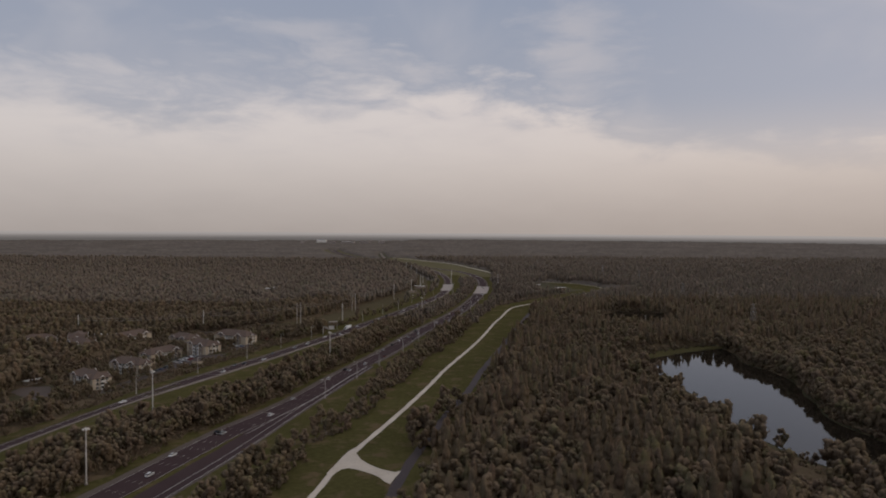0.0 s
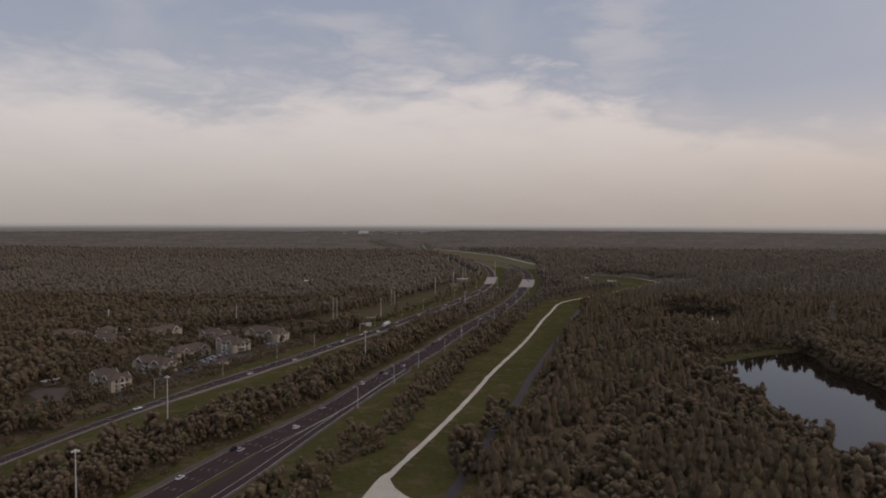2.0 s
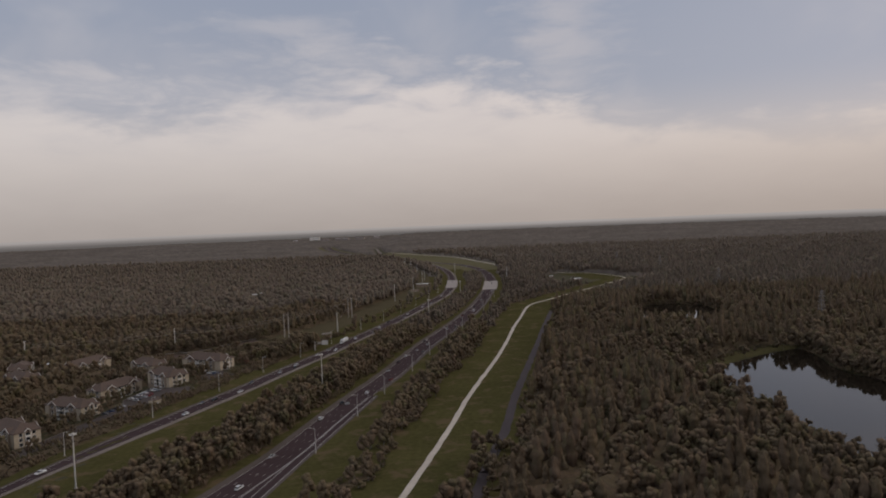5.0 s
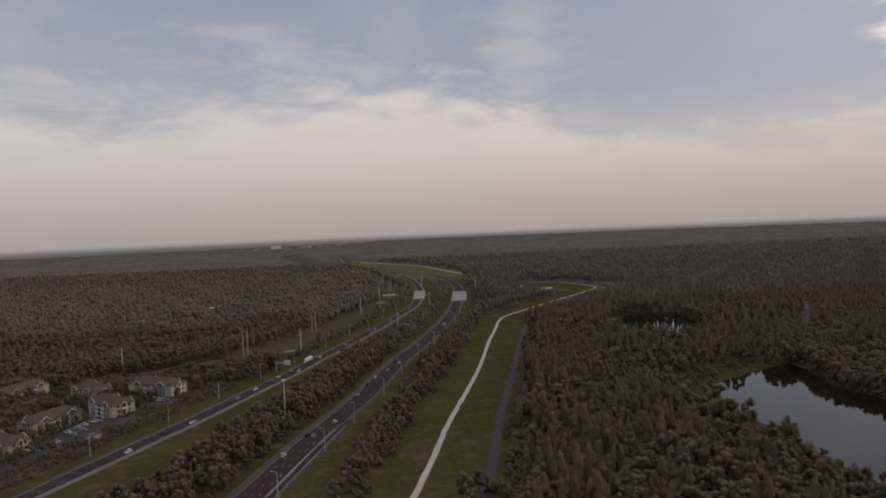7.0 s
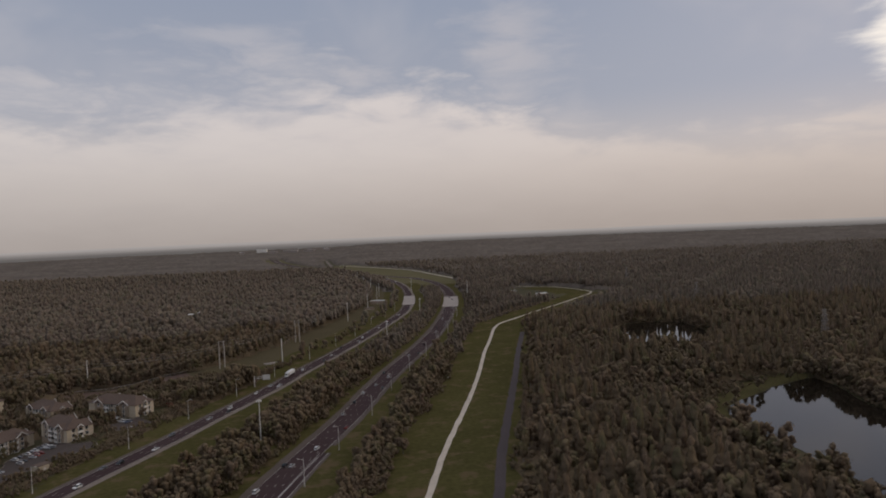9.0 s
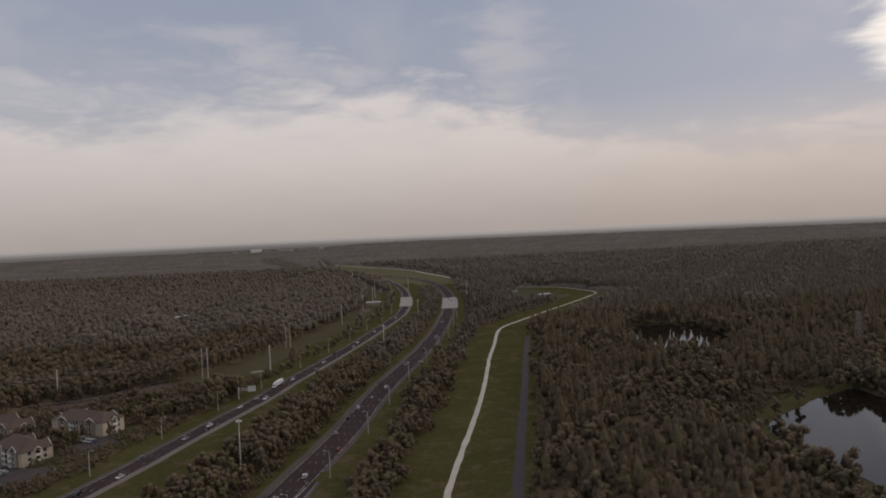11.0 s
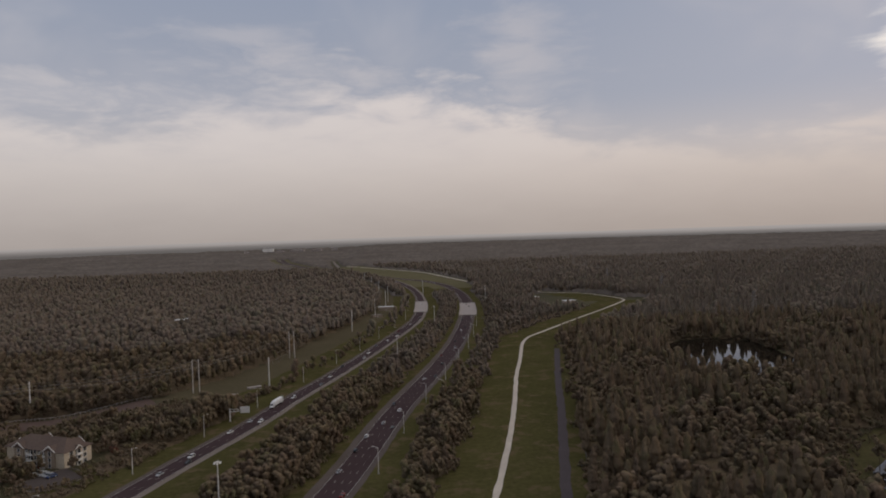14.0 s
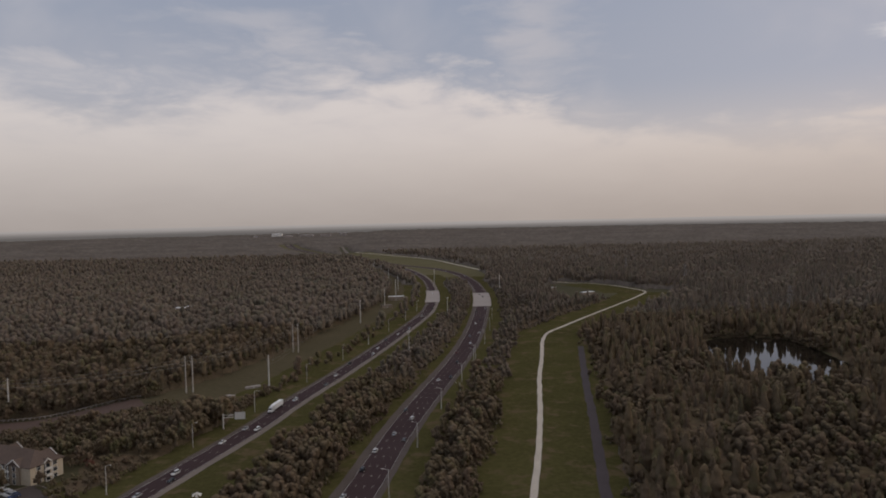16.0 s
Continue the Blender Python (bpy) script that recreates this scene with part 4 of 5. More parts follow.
def hazed_canopy():
    """The woods far off: one uneven sheet of crowns, falling to the ground at clearings."""
    rr = 1250 * (4790 / 1250) ** np.linspace(0, 1, 260)
    aa = np.linspace(radians(-50), radians(50), 560)
    r, a = np.meshgrid(rr, aa, indexing="ij")
    r = r + RNG.uniform(-0.4, 0.4, r.shape) * (r * 0.0042)
    a = a + RNG.uniform(-0.4, 0.4, a.shape) * (aa[1] - aa[0])
    xy = np.column_stack([(CENTRE[0] + r * np.sin(a)).ravel(), (CENTRE[1] + r * np.cos(a)).ravel()])
    h = 7.5 + np.clip(5.2 - (np.hypot(xy[:, 0], xy[:, 1] - 180) - 1400) / 330, 1.8, 5.2) * RNG.uniform(-1, 1, len(xy)) + 3.0 * wobble(xy, 3.4, 4.0) + 1.5 * wobble(xy, 60.0) + 1.5 * wobble(xy, 170.0, 2.0)
    shut = open_land(xy)
    z = land(xy[:, 0], xy[:, 1]) + np.where(shut, -4, h * np.interp(xy[:, 1], [2650, 2850], [0.55, 1.0]))
    n, m = r.shape
    i = np.arange(n * m).reshape(n, m)
    p, q, s, t = i[:-1, :-1].ravel(), i[1:, :-1].ravel(), i[1:, 1:].ravel(), i[:-1, 1:].ravel()
    tris = np.concatenate([np.column_stack([p, s, q]), np.column_stack([p, t, s])])
    up = ~(shut[tris].all(1))
    # haze over the distant crowns is part of the sheet's colour
    me = tri_mesh("far_woods", np.column_stack([xy, z]), tris[up], M_HAZED_CANOPY)
    tagged(new("far_woods", me), "far woods reaching the horizon, haze painted into their colour", "trees", kind="stuff")


hazed_canopy()


def around():
    """Woods behind and beside the way, as a coarse canopy."""
    rr = np.concatenate([np.linspace(260, 900, 40), np.linspace(960, 4790, 40)])
    aa = np.linspace(radians(56), radians(304), 260)
    r, a = np.meshgrid(rr, aa, indexing="ij")
    xy = np.column_stack([(CENTRE[0] + r * np.sin(a)).ravel(), (CENTRE[1] + r * np.cos(a)).ravel()])
    xy = xy + RNG.uniform(-4, 4, xy.shape)
    shut = open_land(xy) | (xy[:, 1] > -515) & (np.abs(xy[:, 0]) < 640)
    z = land(xy[:, 0], xy[:, 1]) + np.where(shut, -4, np.where(r.ravel() < 900, 4.5, 11) + 3 * RNG.uniform(-1, 1, len(xy)))
    n, m = r.shape
    i = np.arange(n * m).reshape(n, m)
    p, q, s, t = i[:-1, :-1].ravel(), i[1:, :-1].ravel(), i[1:, 1:].ravel(), i[:-1, 1:].ravel()
    tris = np.concatenate([np.column_stack([p, s, q]), np.column_stack([p, t, s])])
    tris = tris[~shut[tris].all(1)]
    tagged(new("woods_behind", tri_mesh("woods_behind", np.column_stack([xy, z]), tris, M_HAZED_CANOPY)), "dark woods around the highway", "trees", kind="stuff")


around()
behind_xy = scatter(-620, 620, -520, 222, 11.0)
wood("woods_behind", behind_xy, pick(behind_xy), FAR_LOW, MATS, LABEL, 1.0)

# ---- small builders ----


def mesh_bm(name, bm, mat):
    me = bpy.data.meshes.new(name)
    bmesh.ops.recalc_face_normals(bm, faces=bm.faces)
    bm.to_mesh(me)
    bm.free()
    for m in mat if isinstance(mat, (list, tuple)) else [mat]:
        me.materials.append(m)
    return me


def box(bm, x0, x1, y0, y1, z0, z1, bevel=0.0):
    got = bmesh.ops.create_cube(bm, size=1.0)
    bmesh.ops.scale(bm, verts=got["verts"], vec=(x1 - x0, y1 - y0, z1 - z0))
    bmesh.ops.translate(bm, verts=got["verts"], vec=((x0 + x1) / 2, (y0 + y1) / 2, (z0 + z1) / 2))
    if bevel:
        edges = list({e for v in got["verts"] for e in v.link_edges})
        bmesh.ops.bevel(bm, geom=edges, offset=bevel, segments=1, affect="EDGES")
    return got["verts"]


def cyl(bm, a, b, ra, rb, n=8):
    a, b = Vector(a), Vector(b)
    d = b - a
    got = bmesh.ops.create_cone(bm, cap_ends=True, segments=n, radius1=ra, radius2=rb, depth=d.length)
    m = Matrix.Translation((a + b) / 2) @ d.to_track_quat("Z", "Y").to_matrix().to_4x4()
    bmesh.ops.transform(bm, matrix=m, verts=got["verts"])


def boxed(name, mat, *boxes, bevel=0.0):
    bm = bmesh.new()
    for b in boxes:
        box(bm, *b, bevel=bevel)
    return mesh_bm(name, bm, mat)


def tubes(name, mat, *pieces, n=8):
    bm = bmesh.new()
    for p in pieces:
        cyl(bm, *p, n=n)
    return mesh_bm(name, bm, mat)


def on_line(line, y):
    """The point of a line at a given y, and the turn of its way."""
    i = int(np.argmin(np.abs(line[:, 1] - y)))
    d = line[min(i + 1, len(line) - 1)] - line[max(i - 1, 0)]
    return line[i], math.atan2(d[1], d[0])


def at(line, y, off, turn=0.0):
    """A pose beside a line, off to its right, with +x along its way."""
    p, a = on_line(line, y)
    x, yy = p[0] + off * math.sin(a), p[1] - off * math.cos(a)
    return pose(x, yy, float(land(x, yy)), 0, 0, math.degrees(a) + turn)


# ---- bridges ----


def bridge(line, y0, y1, half, name):
    sel = line[(line[:, 1] > y0) & (line[:, 1] < y1)]
    root = tagged(new(name), "pale concrete highway bridge deck with low parapets", "bridge", "highway bridges")
    v, f = ribbon(sel, -half, half, 0.26, -0.02)
    part("deck", mesh_of("deck", v, f, M_CONCRETE), root)
    for side in (-1, 1):
        a, b = sorted((side * half, side * (half + 0.4)))
        v, f = ribbon(sel, a, b, 1.1, 0.4)
        part("parapet", mesh_of("parapet", v, f, M_CONCRETE), root)


bridge(EAST_L, 1240, 1400, 11.8, "bridge_east")
bridge(WEST_L, 1295, 1450, 9.6, "bridge_west")

# ---- lamps, masts and poles ----


def street_lamp():
    root = tagged(new("street_lamp"), "grey steel street lamp with a short arm", "street lamp", "street lamps along the highway")
    part("base", boxed("base", M_CONCRETE, (-0.4, 0.4, -0.4, 0.4, -0.1, 0.35)), root)
    part("pole", tubes("pole", M_GALV, ((0, 0, 0.3), (0, 0, 12.6), 0.17, 0.1)), root)
    part("arm", tubes("arm", M_GALV, ((0, 0, 12.5), (0, 1.2, 12.9), 0.08, 0.07), ((0, 1.2, 12.9), (0, 2.3, 13.0), 0.07, 0.06)), root)
    part("lamp_head", boxed("lamp_head", M_GALV, (-0.22, 0.22, 2.0, 3.0, 12.86, 13.08), bevel=0.06), root)
    return root


def high_mast():
    root = tagged(new("high_mast_light"), "tall pale steel high-mast light with a ring of lamps", "light mast", "high masts in the median")
    part("base", tubes("base", M_CONCRETE, ((0, 0, -0.2), (0, 0, 0.5), 0.9, 0.9)), root)
    part("pole", tubes("pole", M_GALV, ((0, 0, 0.4), (0, 0, 14), 0.36, 0.28), ((0, 0, 14), (0, 0, 26.0), 0.28, 0.19), n=10), root)
    part("ring", tubes("ring", M_GALV, ((0, 0, 25.3), (0, 0, 25.6), 0.8, 0.8), n=12), root)
    for i in range(6):
        a = i * math.pi / 3
        c, s = math.cos(a), math.sin(a)
        bm = bmesh.new()
        box(bm, -0.35, 0.35, -0.28, 0.28, 24.8, 25.3, 0.08)
        me = mesh_bm("lamp_head", bm, M_TRIM)
        part("lamp_head", me, root, "white lamp head", Matrix.Translation((1.25 * c, 1.25 * s, 0)))
    return root


lamp, mast = street_lamp(), high_mast()
EAST_LAMPS = [(455, 14.5), (520, 14.5), (575, 14.5), (638, 14.0), (700, 14.0), (770, 14.5), (838, 15), (905, 15), (975, 15), (1050, 15), (1130, 15)]
WEST_LAMPS = [(470, -14), (530, -14), (590, -14), (651, -15), (712, -15), (774, -14.5), (846, -14.5), (915, -14.5), (985, -14), (1060, -14), (1140, -14), (1215, -14)]
for i, (y, off) in enumerate(EAST_LAMPS):
    m = at(EAST_L, y, off, 0)
    if i == 0:
        lamp.matrix_basis = m
    else:
        copy_thing(lamp, m)
for y, off in WEST_LAMPS:
    copy_thing(lamp, at(WEST_L, y, off, 180))
copy_thing(lamp, pose(8, 778, 0, 0, 0, 70))
copy_thing(lamp, pose(28, 888, 0, 0, 0, 70))
for i, (x, y) in enumerate([(-158, 296), (-180, 420), (-95, 588), (-22, 905), (24, 1130)]):
    m = pose(x, y, float(land(x, y)), 0, 0, 20 * i)
    if i == 0:
        mast.matrix_basis = m
    else:
        copy_thing(mast, m)


def single_pole():
    root = tagged(new("power_pole"), "tall pale single power pole with insulator arms", "power pole", "poles of the power line")
    part("base", tubes("base", M_CONCRETE, ((0, 0, -0.2), (0, 0, 0.3), 0.7, 0.7)), root)
    part("pole", tubes("pole", M_GALV, ((0, 0, 0), (0, 0, 25.5), 0.5, 0.34)), root)
    for z in (19, 21.5, 24):
        part("insulator_arm", tubes("insulator_arm", M_GALV, ((-1.6, 0, z + 0.3), (1.6, 0, z + 0.3), 0.08, 0.06), n=5), root)
    return root


def twin_pole():
    root = tagged(new("twin_power_pole"), "pair of pale power poles with stepped cross arms", "power pole", "poles of the power line")
    for x in (-2.2, 2.2):
        pole = part("pole", tubes("pole", M_WOOD, ((x, 0, -0.3), (x, 0, 25), 0.45, 0.34)), root)
        for z in (18.5, 21, 23.5):
            part("cross_arm", boxed("cross_arm", M_WOOD, (x - 1.7, x + 0.4, -0.12, 0.12, z, z + 0.25)), pole)
    return root


pole, twin = single_pole(), twin_pole()
POLES = [(-287, 824), (-117, 823), (-74, 1125), (-50, 1251), (-37, 1388), (-34, 1470), (-52, 1620), (-70, 1760), (-414, 776), (-90, 1900), (30, 1575), (125, 1420)]
TWINS = [(-172, 831), (-121, 964)]
for i, (x, y) in enumerate(POLES):
    m = pose(x, y, float(land(x, y)), 0, 0, 65)
    if i == 0:
        pole.matrix_basis = m
    else:
        copy_thing(pole, m)
for i, (x, y) in enumerate(TWINS):
    m = pose(x, y, float(land(x, y)), 0, 0, 12)
    if i == 0:
        twin.matrix_basis = m
    else:
        copy_thing(twin, m)


def wire(a, b, sag=3.0, thick=0.045):
    """One hanging cable between two fixing points."""
    a, b = np.array(a, float), np.array(b, float)
    pts = [a + (b - a) * u - np.array((0, 0, sag * 4 * u * (1 - u))) for u in np.linspace(0, 1, 13)]
    off = np.array([(thick, 0, 0), (0, thick, thick), (-thick, 0, 0), (0, -thick, -thick)])
    v = np.concatenate([p + off for p in pts])
    f = []
    for k in range(len(pts) - 1):
        for i in range(4):
            j = (i + 1) % 4
            f += [(4 * k + i, 4 * k + j, 4 * k + 4 + i), (4 * k + j, 4 * k + 4 + j, 4 * k + 4 + i)]
    tagged(new("power_cable", tri_mesh("power_cable", v, f, M_TOWER)), "thin hanging grey power cable", "cable", "cables of the power line")


def wires(p, q, za, zb):
    for z, side in ((19.2, -1.5), (21.7, -1.5), (24.2, -1.5), (19.2, 1.5), (21.7, 1.5)):
        d = Vector((q[0] - p[0], q[1] - p[1], 0)).normalized()
        o = Vector((d.y, -d.x, 0)) * side
        wire((p[0] + o.x, p[1] + o.y, float(land(*p)) + z + za), (q[0] + o.x, q[1] + o.y, float(land(*q)) + z + zb), 2.6)


wires((-172, 831), (-287, 824), 0, 0)
wires((-287, 824), (-414, 776), 0, 0)
wires((-172, 831), (-121, 964), 0, 0)
wires((-121, 964), (-74, 1125), 0, 0)
wires((-117, 823), (-103, 1010), 0, 0)


def lattice_tower():
    """Four tapering legs with crossed braces and three arms."""
    root = tagged(new("lattice_tower"), "grey steel lattice transmission tower among trees", "pylon", "transmission towers")
    h, w0, w1 = 36.0, 3.2, 0.7
    corner = lambda k, z: Vector(((1, -1, -1, 1)[k] * (w0 + (w1 - w0) * z / h), (1, 1, -1, -1)[k] * (w0 + (w1 - w0) * z / h), z))  # noqa: E731
    for k in range(4):
        part("leg", tubes("leg", M_TOWER, (corner(k, -0.3), corner(k, h), 0.28, 0.2), n=5), root)
    levels = [0, 6, 11.5, 16.5, 21, 25, 28.5, 31.5, 34, 36]
    for a, b in zip(levels, levels[1:]):
        ps = []
        for k in range(4):
            ps += [(corner(k, a), corner((k + 1) % 4, b), 0.13, 0.13), (corner((k + 1) % 4, a), corner(k, b), 0.13, 0.13)]
        for p in ps:
            part("brace", tubes("brace", M_TOWER, p, n=4), root)
    for z, reach in ((25, 6.0), (29.5, 5.0), (34, 4.0)):
        part("cross_arm", tubes("cross_arm", M_TOWER, ((-reach, 0, z + 0.6), (reach, 0, z + 0.6), 0.2, 0.2), ((-reach, 0, z + 0.6), (0, 0, z + 1.8), 0.08, 0.08), ((reach, 0, z + 0.6), (0, 0, z + 1.8), 0.08, 0.08), n=4), root)
    return root


tower = lattice_tower()
for i, (x, y) in enumerate([(354, 754), (386, 1064), (419, 1412), (390, 1610)]):
    m = pose(x, y, float(land(x, y)), 0, 0, 20)
    if i == 0:
        tower.matrix_basis = m
    else:
        copy_thing(tower, m)

# ---- signs and small roadside things ----


def sign_gantry():
    root = tagged(new("overhead_sign"), "grey cantilever highway sign seen from behind", "road sign")
    part("footing", tubes("footing", M_CONCRETE, ((0, 0, -0.2), (0, 0, 0.5), 0.9, 0.9)), root)
    part("post", tubes("post", M_GALV, ((0, 0, 0.2), (0, 0, 8.4), 0.35, 0.3)), root)
    part("arm", tubes("arm", M_GALV, ((0, 0, 7.6), (9.5, 0, 7.6), 0.16, 0.14), ((0, 0, 6.2), (9.5, 0, 6.2), 0.16, 0.14), ((2, 0, 6.2), (4, 0, 7.6), 0.08, 0.08), ((4, 0, 7.6), (6, 0, 6.2), 0.08, 0.08)), root)
    part("sign_panel", boxed("sign_panel", M_GALV, (6.4, 12.0, -0.28, -0.2, 5.0, 9.0), bevel=0.03), root, "grey metal back of the sign panel")
    for x in (7.2, 9.2, 11.2):
        part("stiffener", boxed("stiffener", M_GALV, (x - 0.08, x + 0.08, -0.2, -0.02, 5.1, 8.9)), root)
    return root


sign_gantry().matrix_basis = at(WEST_L, 742, -17, -70)


def cabinet(x, y, turn, w, d, h, name, label, mat=M_TRIM, roof=None):
    """A small flat-roofed hut: walls, an overhanging roof slab and a door."""
    root = tagged(new(name), label, "hut")
    z = float(land(x, y))
    part("wall", boxed("wall", mat, (-w / 2, w / 2, -d / 2, d / 2, -0.3, h), bevel=0.03), root)
    part("roof", boxed("roof", roof or mat, (-w / 2 - 0.3, w / 2 + 0.3, -d / 2 - 0.3, d / 2 + 0.3, h, h + 0.25), bevel=0.05), root)
    part("door", boxed("door", M_GALV, (-0.5, 0.5, -d / 2 - 0.05, -d / 2, 0, min(2.05, h * 0.85))), root)
    root.matrix_basis = pose(x, y, z, 0, 0, turn)


cabinet(25, 735, 20, 2.6, 1.8, 1.5, "culvert_box", "pale concrete culvert box at the end of the bushes")
cabinet(-155, 800, 10, 4.5, 3.0, 2.6, "utility_hut", "pale grey utility hut under the power line", M_PALE)
cabinet(-140, 812, -15, 5.0, 2.4, 1.8, "utility_hut", "pale low utility hut beside the power line", M_CONCRETE)
cabinet(-131, 838, 30, 10.0, 3.0, 1.1, "utility_vault", "long low pale concrete vault beside the power line", M_CONCRETE)
cabinet(-36, 1336, 0, 22, 9, 5.5, "roadside_shed", "long white-roofed shed beside the highway", M_TAN, M_WHITE)
cabinet(-48, 1255, 20, 14, 7, 3.5, "roadside_shed", "low pale shed beside the highway", M_TAN, M_PALE)
cabinet(242, 1338, 25, 20, 8, 4.0, "ranger_hut", "white-roofed hut inside the trail's bend", M_TAN, M_WHITE)
cabinet(210, 1420, 10, 8, 6, 3.5, "ranger_hut", "small white-roofed hut on the grass", M_TAN, M_WHITE)
cabinet(-206, 573, 60, 7, 5, 3.2, "pool_house", "small tan brick kiosk beside the car park", M_CREAM, M_SHINGLE)
cabinet(-325, 1297, 15, 12, 10, 12.5, "white_roof_building", "white-roofed building standing alone in the woods", M_TAN, M_WHITE)
cabinet(-314, 1303, 40, 8, 7, 13.5, "white_roof_building", "small white-roofed block in the woods", M_TAN, M_WHITE)
cabinet(-323, 536, 70, 16, 5, 4.0, "carport", "long white-roofed carport beside the paved lot", M_TAN, M_WHITE)
cabinet(-361, 724, 8, 13, 7, 11.5, "white_roof_building", "narrow white-roofed block behind the houses", M_TAN, M_WHITE)

post = tagged(new("marker_post"), "pale fallen barrier rail in the grass", "barrier")
part("rail", tubes("rail", M_TRIM, ((-14, 0, 0.5), (14, 0, 0.5), 0.3, 0.3), n=6), post)
for x in (-13, 0, 13):
    part("leg", boxed("leg", M_TRIM, (x - 0.2, x + 0.2, -0.2, 0.2, -0.1, 0.5)), post)
post.matrix_basis = pose(-79.5, 305, 0, 0, 0, 95)


def retaining_wall():
    """Low white wall with posts along the side street."""
    line = spline([(-304, 802), (-286, 810), (-268, 813), (-236, 820), (-203, 826)], 3)
    root = tagged(new("street_fence"), "low pale post-and-rail fence along the side street", "fence")
    v, f = ribbon(line, -0.15, 0.15, 1.5, -1.1)
    part("rail", mesh_of("rail", v, f, M_CONCRETE), root)
    me = boxed("post", M_CONCRETE, (-0.25, 0.25, -0.25, 0.25, -0.2, 1.55))
    for x, y in line[::1]:
        part("post", me, root, "", pose(x, y, float(land(x, y))))


retaining_wall()

# ---- paved yards ----


def slab(name, poly, top, mat, label, category="car park"):
    ring = [(x, y) for x, y in poly]
    bm = bmesh.new()
    vs = [bm.verts.new((x, y, float(land(x, y)) + top)) for x, y in ring]
    bm.faces.new(vs)
    bmesh.ops.triangulate(bm, faces=bm.faces)
    for _ in range(3):
        bmesh.ops.subdivide_edges(bm, edges=bm.edges, cuts=1, use_grid_fill=True)
    for v in bm.verts:
        v.co.z = float(land(v.co.x, v.co.y)) + top
    return structure(name, mesh_bm(name, bm, mat), label, category)


slab("trail_fork", JUNCTION, 0.165, M_SHELL, "cream crushed-shell junction where a branch leaves the trail", "trail")
slab("car_park", LOT, 0.12, M_LOT, "grey car park between the apartment houses and the trees")
slab("car_park_side", LOT_SIDE, 0.12, M_LOT, "small grey car park beside the apartment house")
slab("car_park_near", LOT_NEAR, 0.12, M_SHOULDER, "pale grey paved lot among trees")
slab("side_street", STREET, 0.12, M_STREET, "brown-grey side street and yard behind trees", "street")
slab("marsh", MARSH, 0.10, M_MARSH, "green marsh grass along the lake's shore", "marsh")
for i, (x, y, r) in enumerate(CLEARINGS[:3]):
    slab(f"clearing_{i + 1}", [(x + r * math.cos(k / 10 * 2 * math.pi) * (1.5 if k % 2 else 1.2), y + r * math.sin(k / 10 * 2 * math.pi)) for k in range(10)], 0.06, M_MARSH, "small open grass clearing in the woods", "clearing")


def kerb(name, poly, top, label):
    """A pale raised kerb round a paved yard."""
    line = spline([*poly, poly[0]], 3.0)
    v, f = ribbon(line, -0.25, 0.25, top, 0.1)
    return structure(name, mesh_of(name, v, f, M_PALE), label, "kerb")


kerb("kerb_car_park", LOT, 0.27, "pale concrete kerb round the car park")
kerb("kerb_car_park_side", LOT_SIDE, 0.27, "pale concrete kerb round the small car park")

# ---- apartment houses ----


def window_model(w=1.9, h=1.85):
    bm = bmesh.new()
    for b in ((-w / 2 - 0.14, -w / 2, -0.1, 0.05, -0.14, h + 0.14), (w / 2, w / 2 + 0.14, -0.1, 0.05, -0.14, h + 0.14), (-w / 2, w / 2, -0.1, 0.05, h, h + 0.14), (-w / 2, w / 2, -0.14, 0.05, -0.14, 0), (-w / 2, w / 2, -0.06, 0.0, h * 0.48, h * 0.52)):
        box(bm, *b)
    frame_me = mesh_bm("window", bm, M_TRIM)
    return frame_me, boxed("pane", M_GLASS, (-w / 2, w / 2, -0.03, 0.03, 0, h))


WINDOW = window_model()
BALCONY = (
    boxed("balcony", M_TRIM, (-1.7, 1.7, -1.5, 0.0, -0.2, 0.0), (-1.75, -1.5, -1.5, -1.25, 0, 2.7), (1.5, 1.75, -1.5, -1.25, 0, 2.7)),
    boxed("rail", M_TRIM, (-1.5, 1.5, -1.48, -1.40, 0.1, 1.05)),
    boxed("door", M_GLASS, (-1.45, 1.45, -0.04, 0.02, 0.0, 2.35)),
)


def hip_roof(l, d, z, rise, over):
    bm = bmesh.new()
    a, b = l / 2 + over, d / 2 + over
    k = a - b * 0.95
    lo = [bm.verts.new(p) for p in ((-a, -b, z), (a, -b, z), (a, b, z), (-a, b, z))]
    dn = [bm.verts.new(p) for p in ((-a, -b, z - 0.3), (a, -b, z - 0.3), (a, b, z - 0.3), (-a, b, z - 0.3))]
    r0, r1 = bm.verts.new((-k, 0, z + rise)), bm.verts.new((k, 0, z + rise))
    for f in ((lo[0], lo[1], r1, r0), (lo[1], lo[2], r1), (lo[2], lo[3], r0, r1), (lo[3], lo[0], r0), (dn[3], dn[2], dn[1], dn[0])):
        bm.faces.new(f)
    for i in range(4):
        j = (i + 1) % 4
        bm.faces.new((dn[i], dn[j], lo[j], lo[i]))
    return mesh_bm("roof", bm, M_SHINGLE)


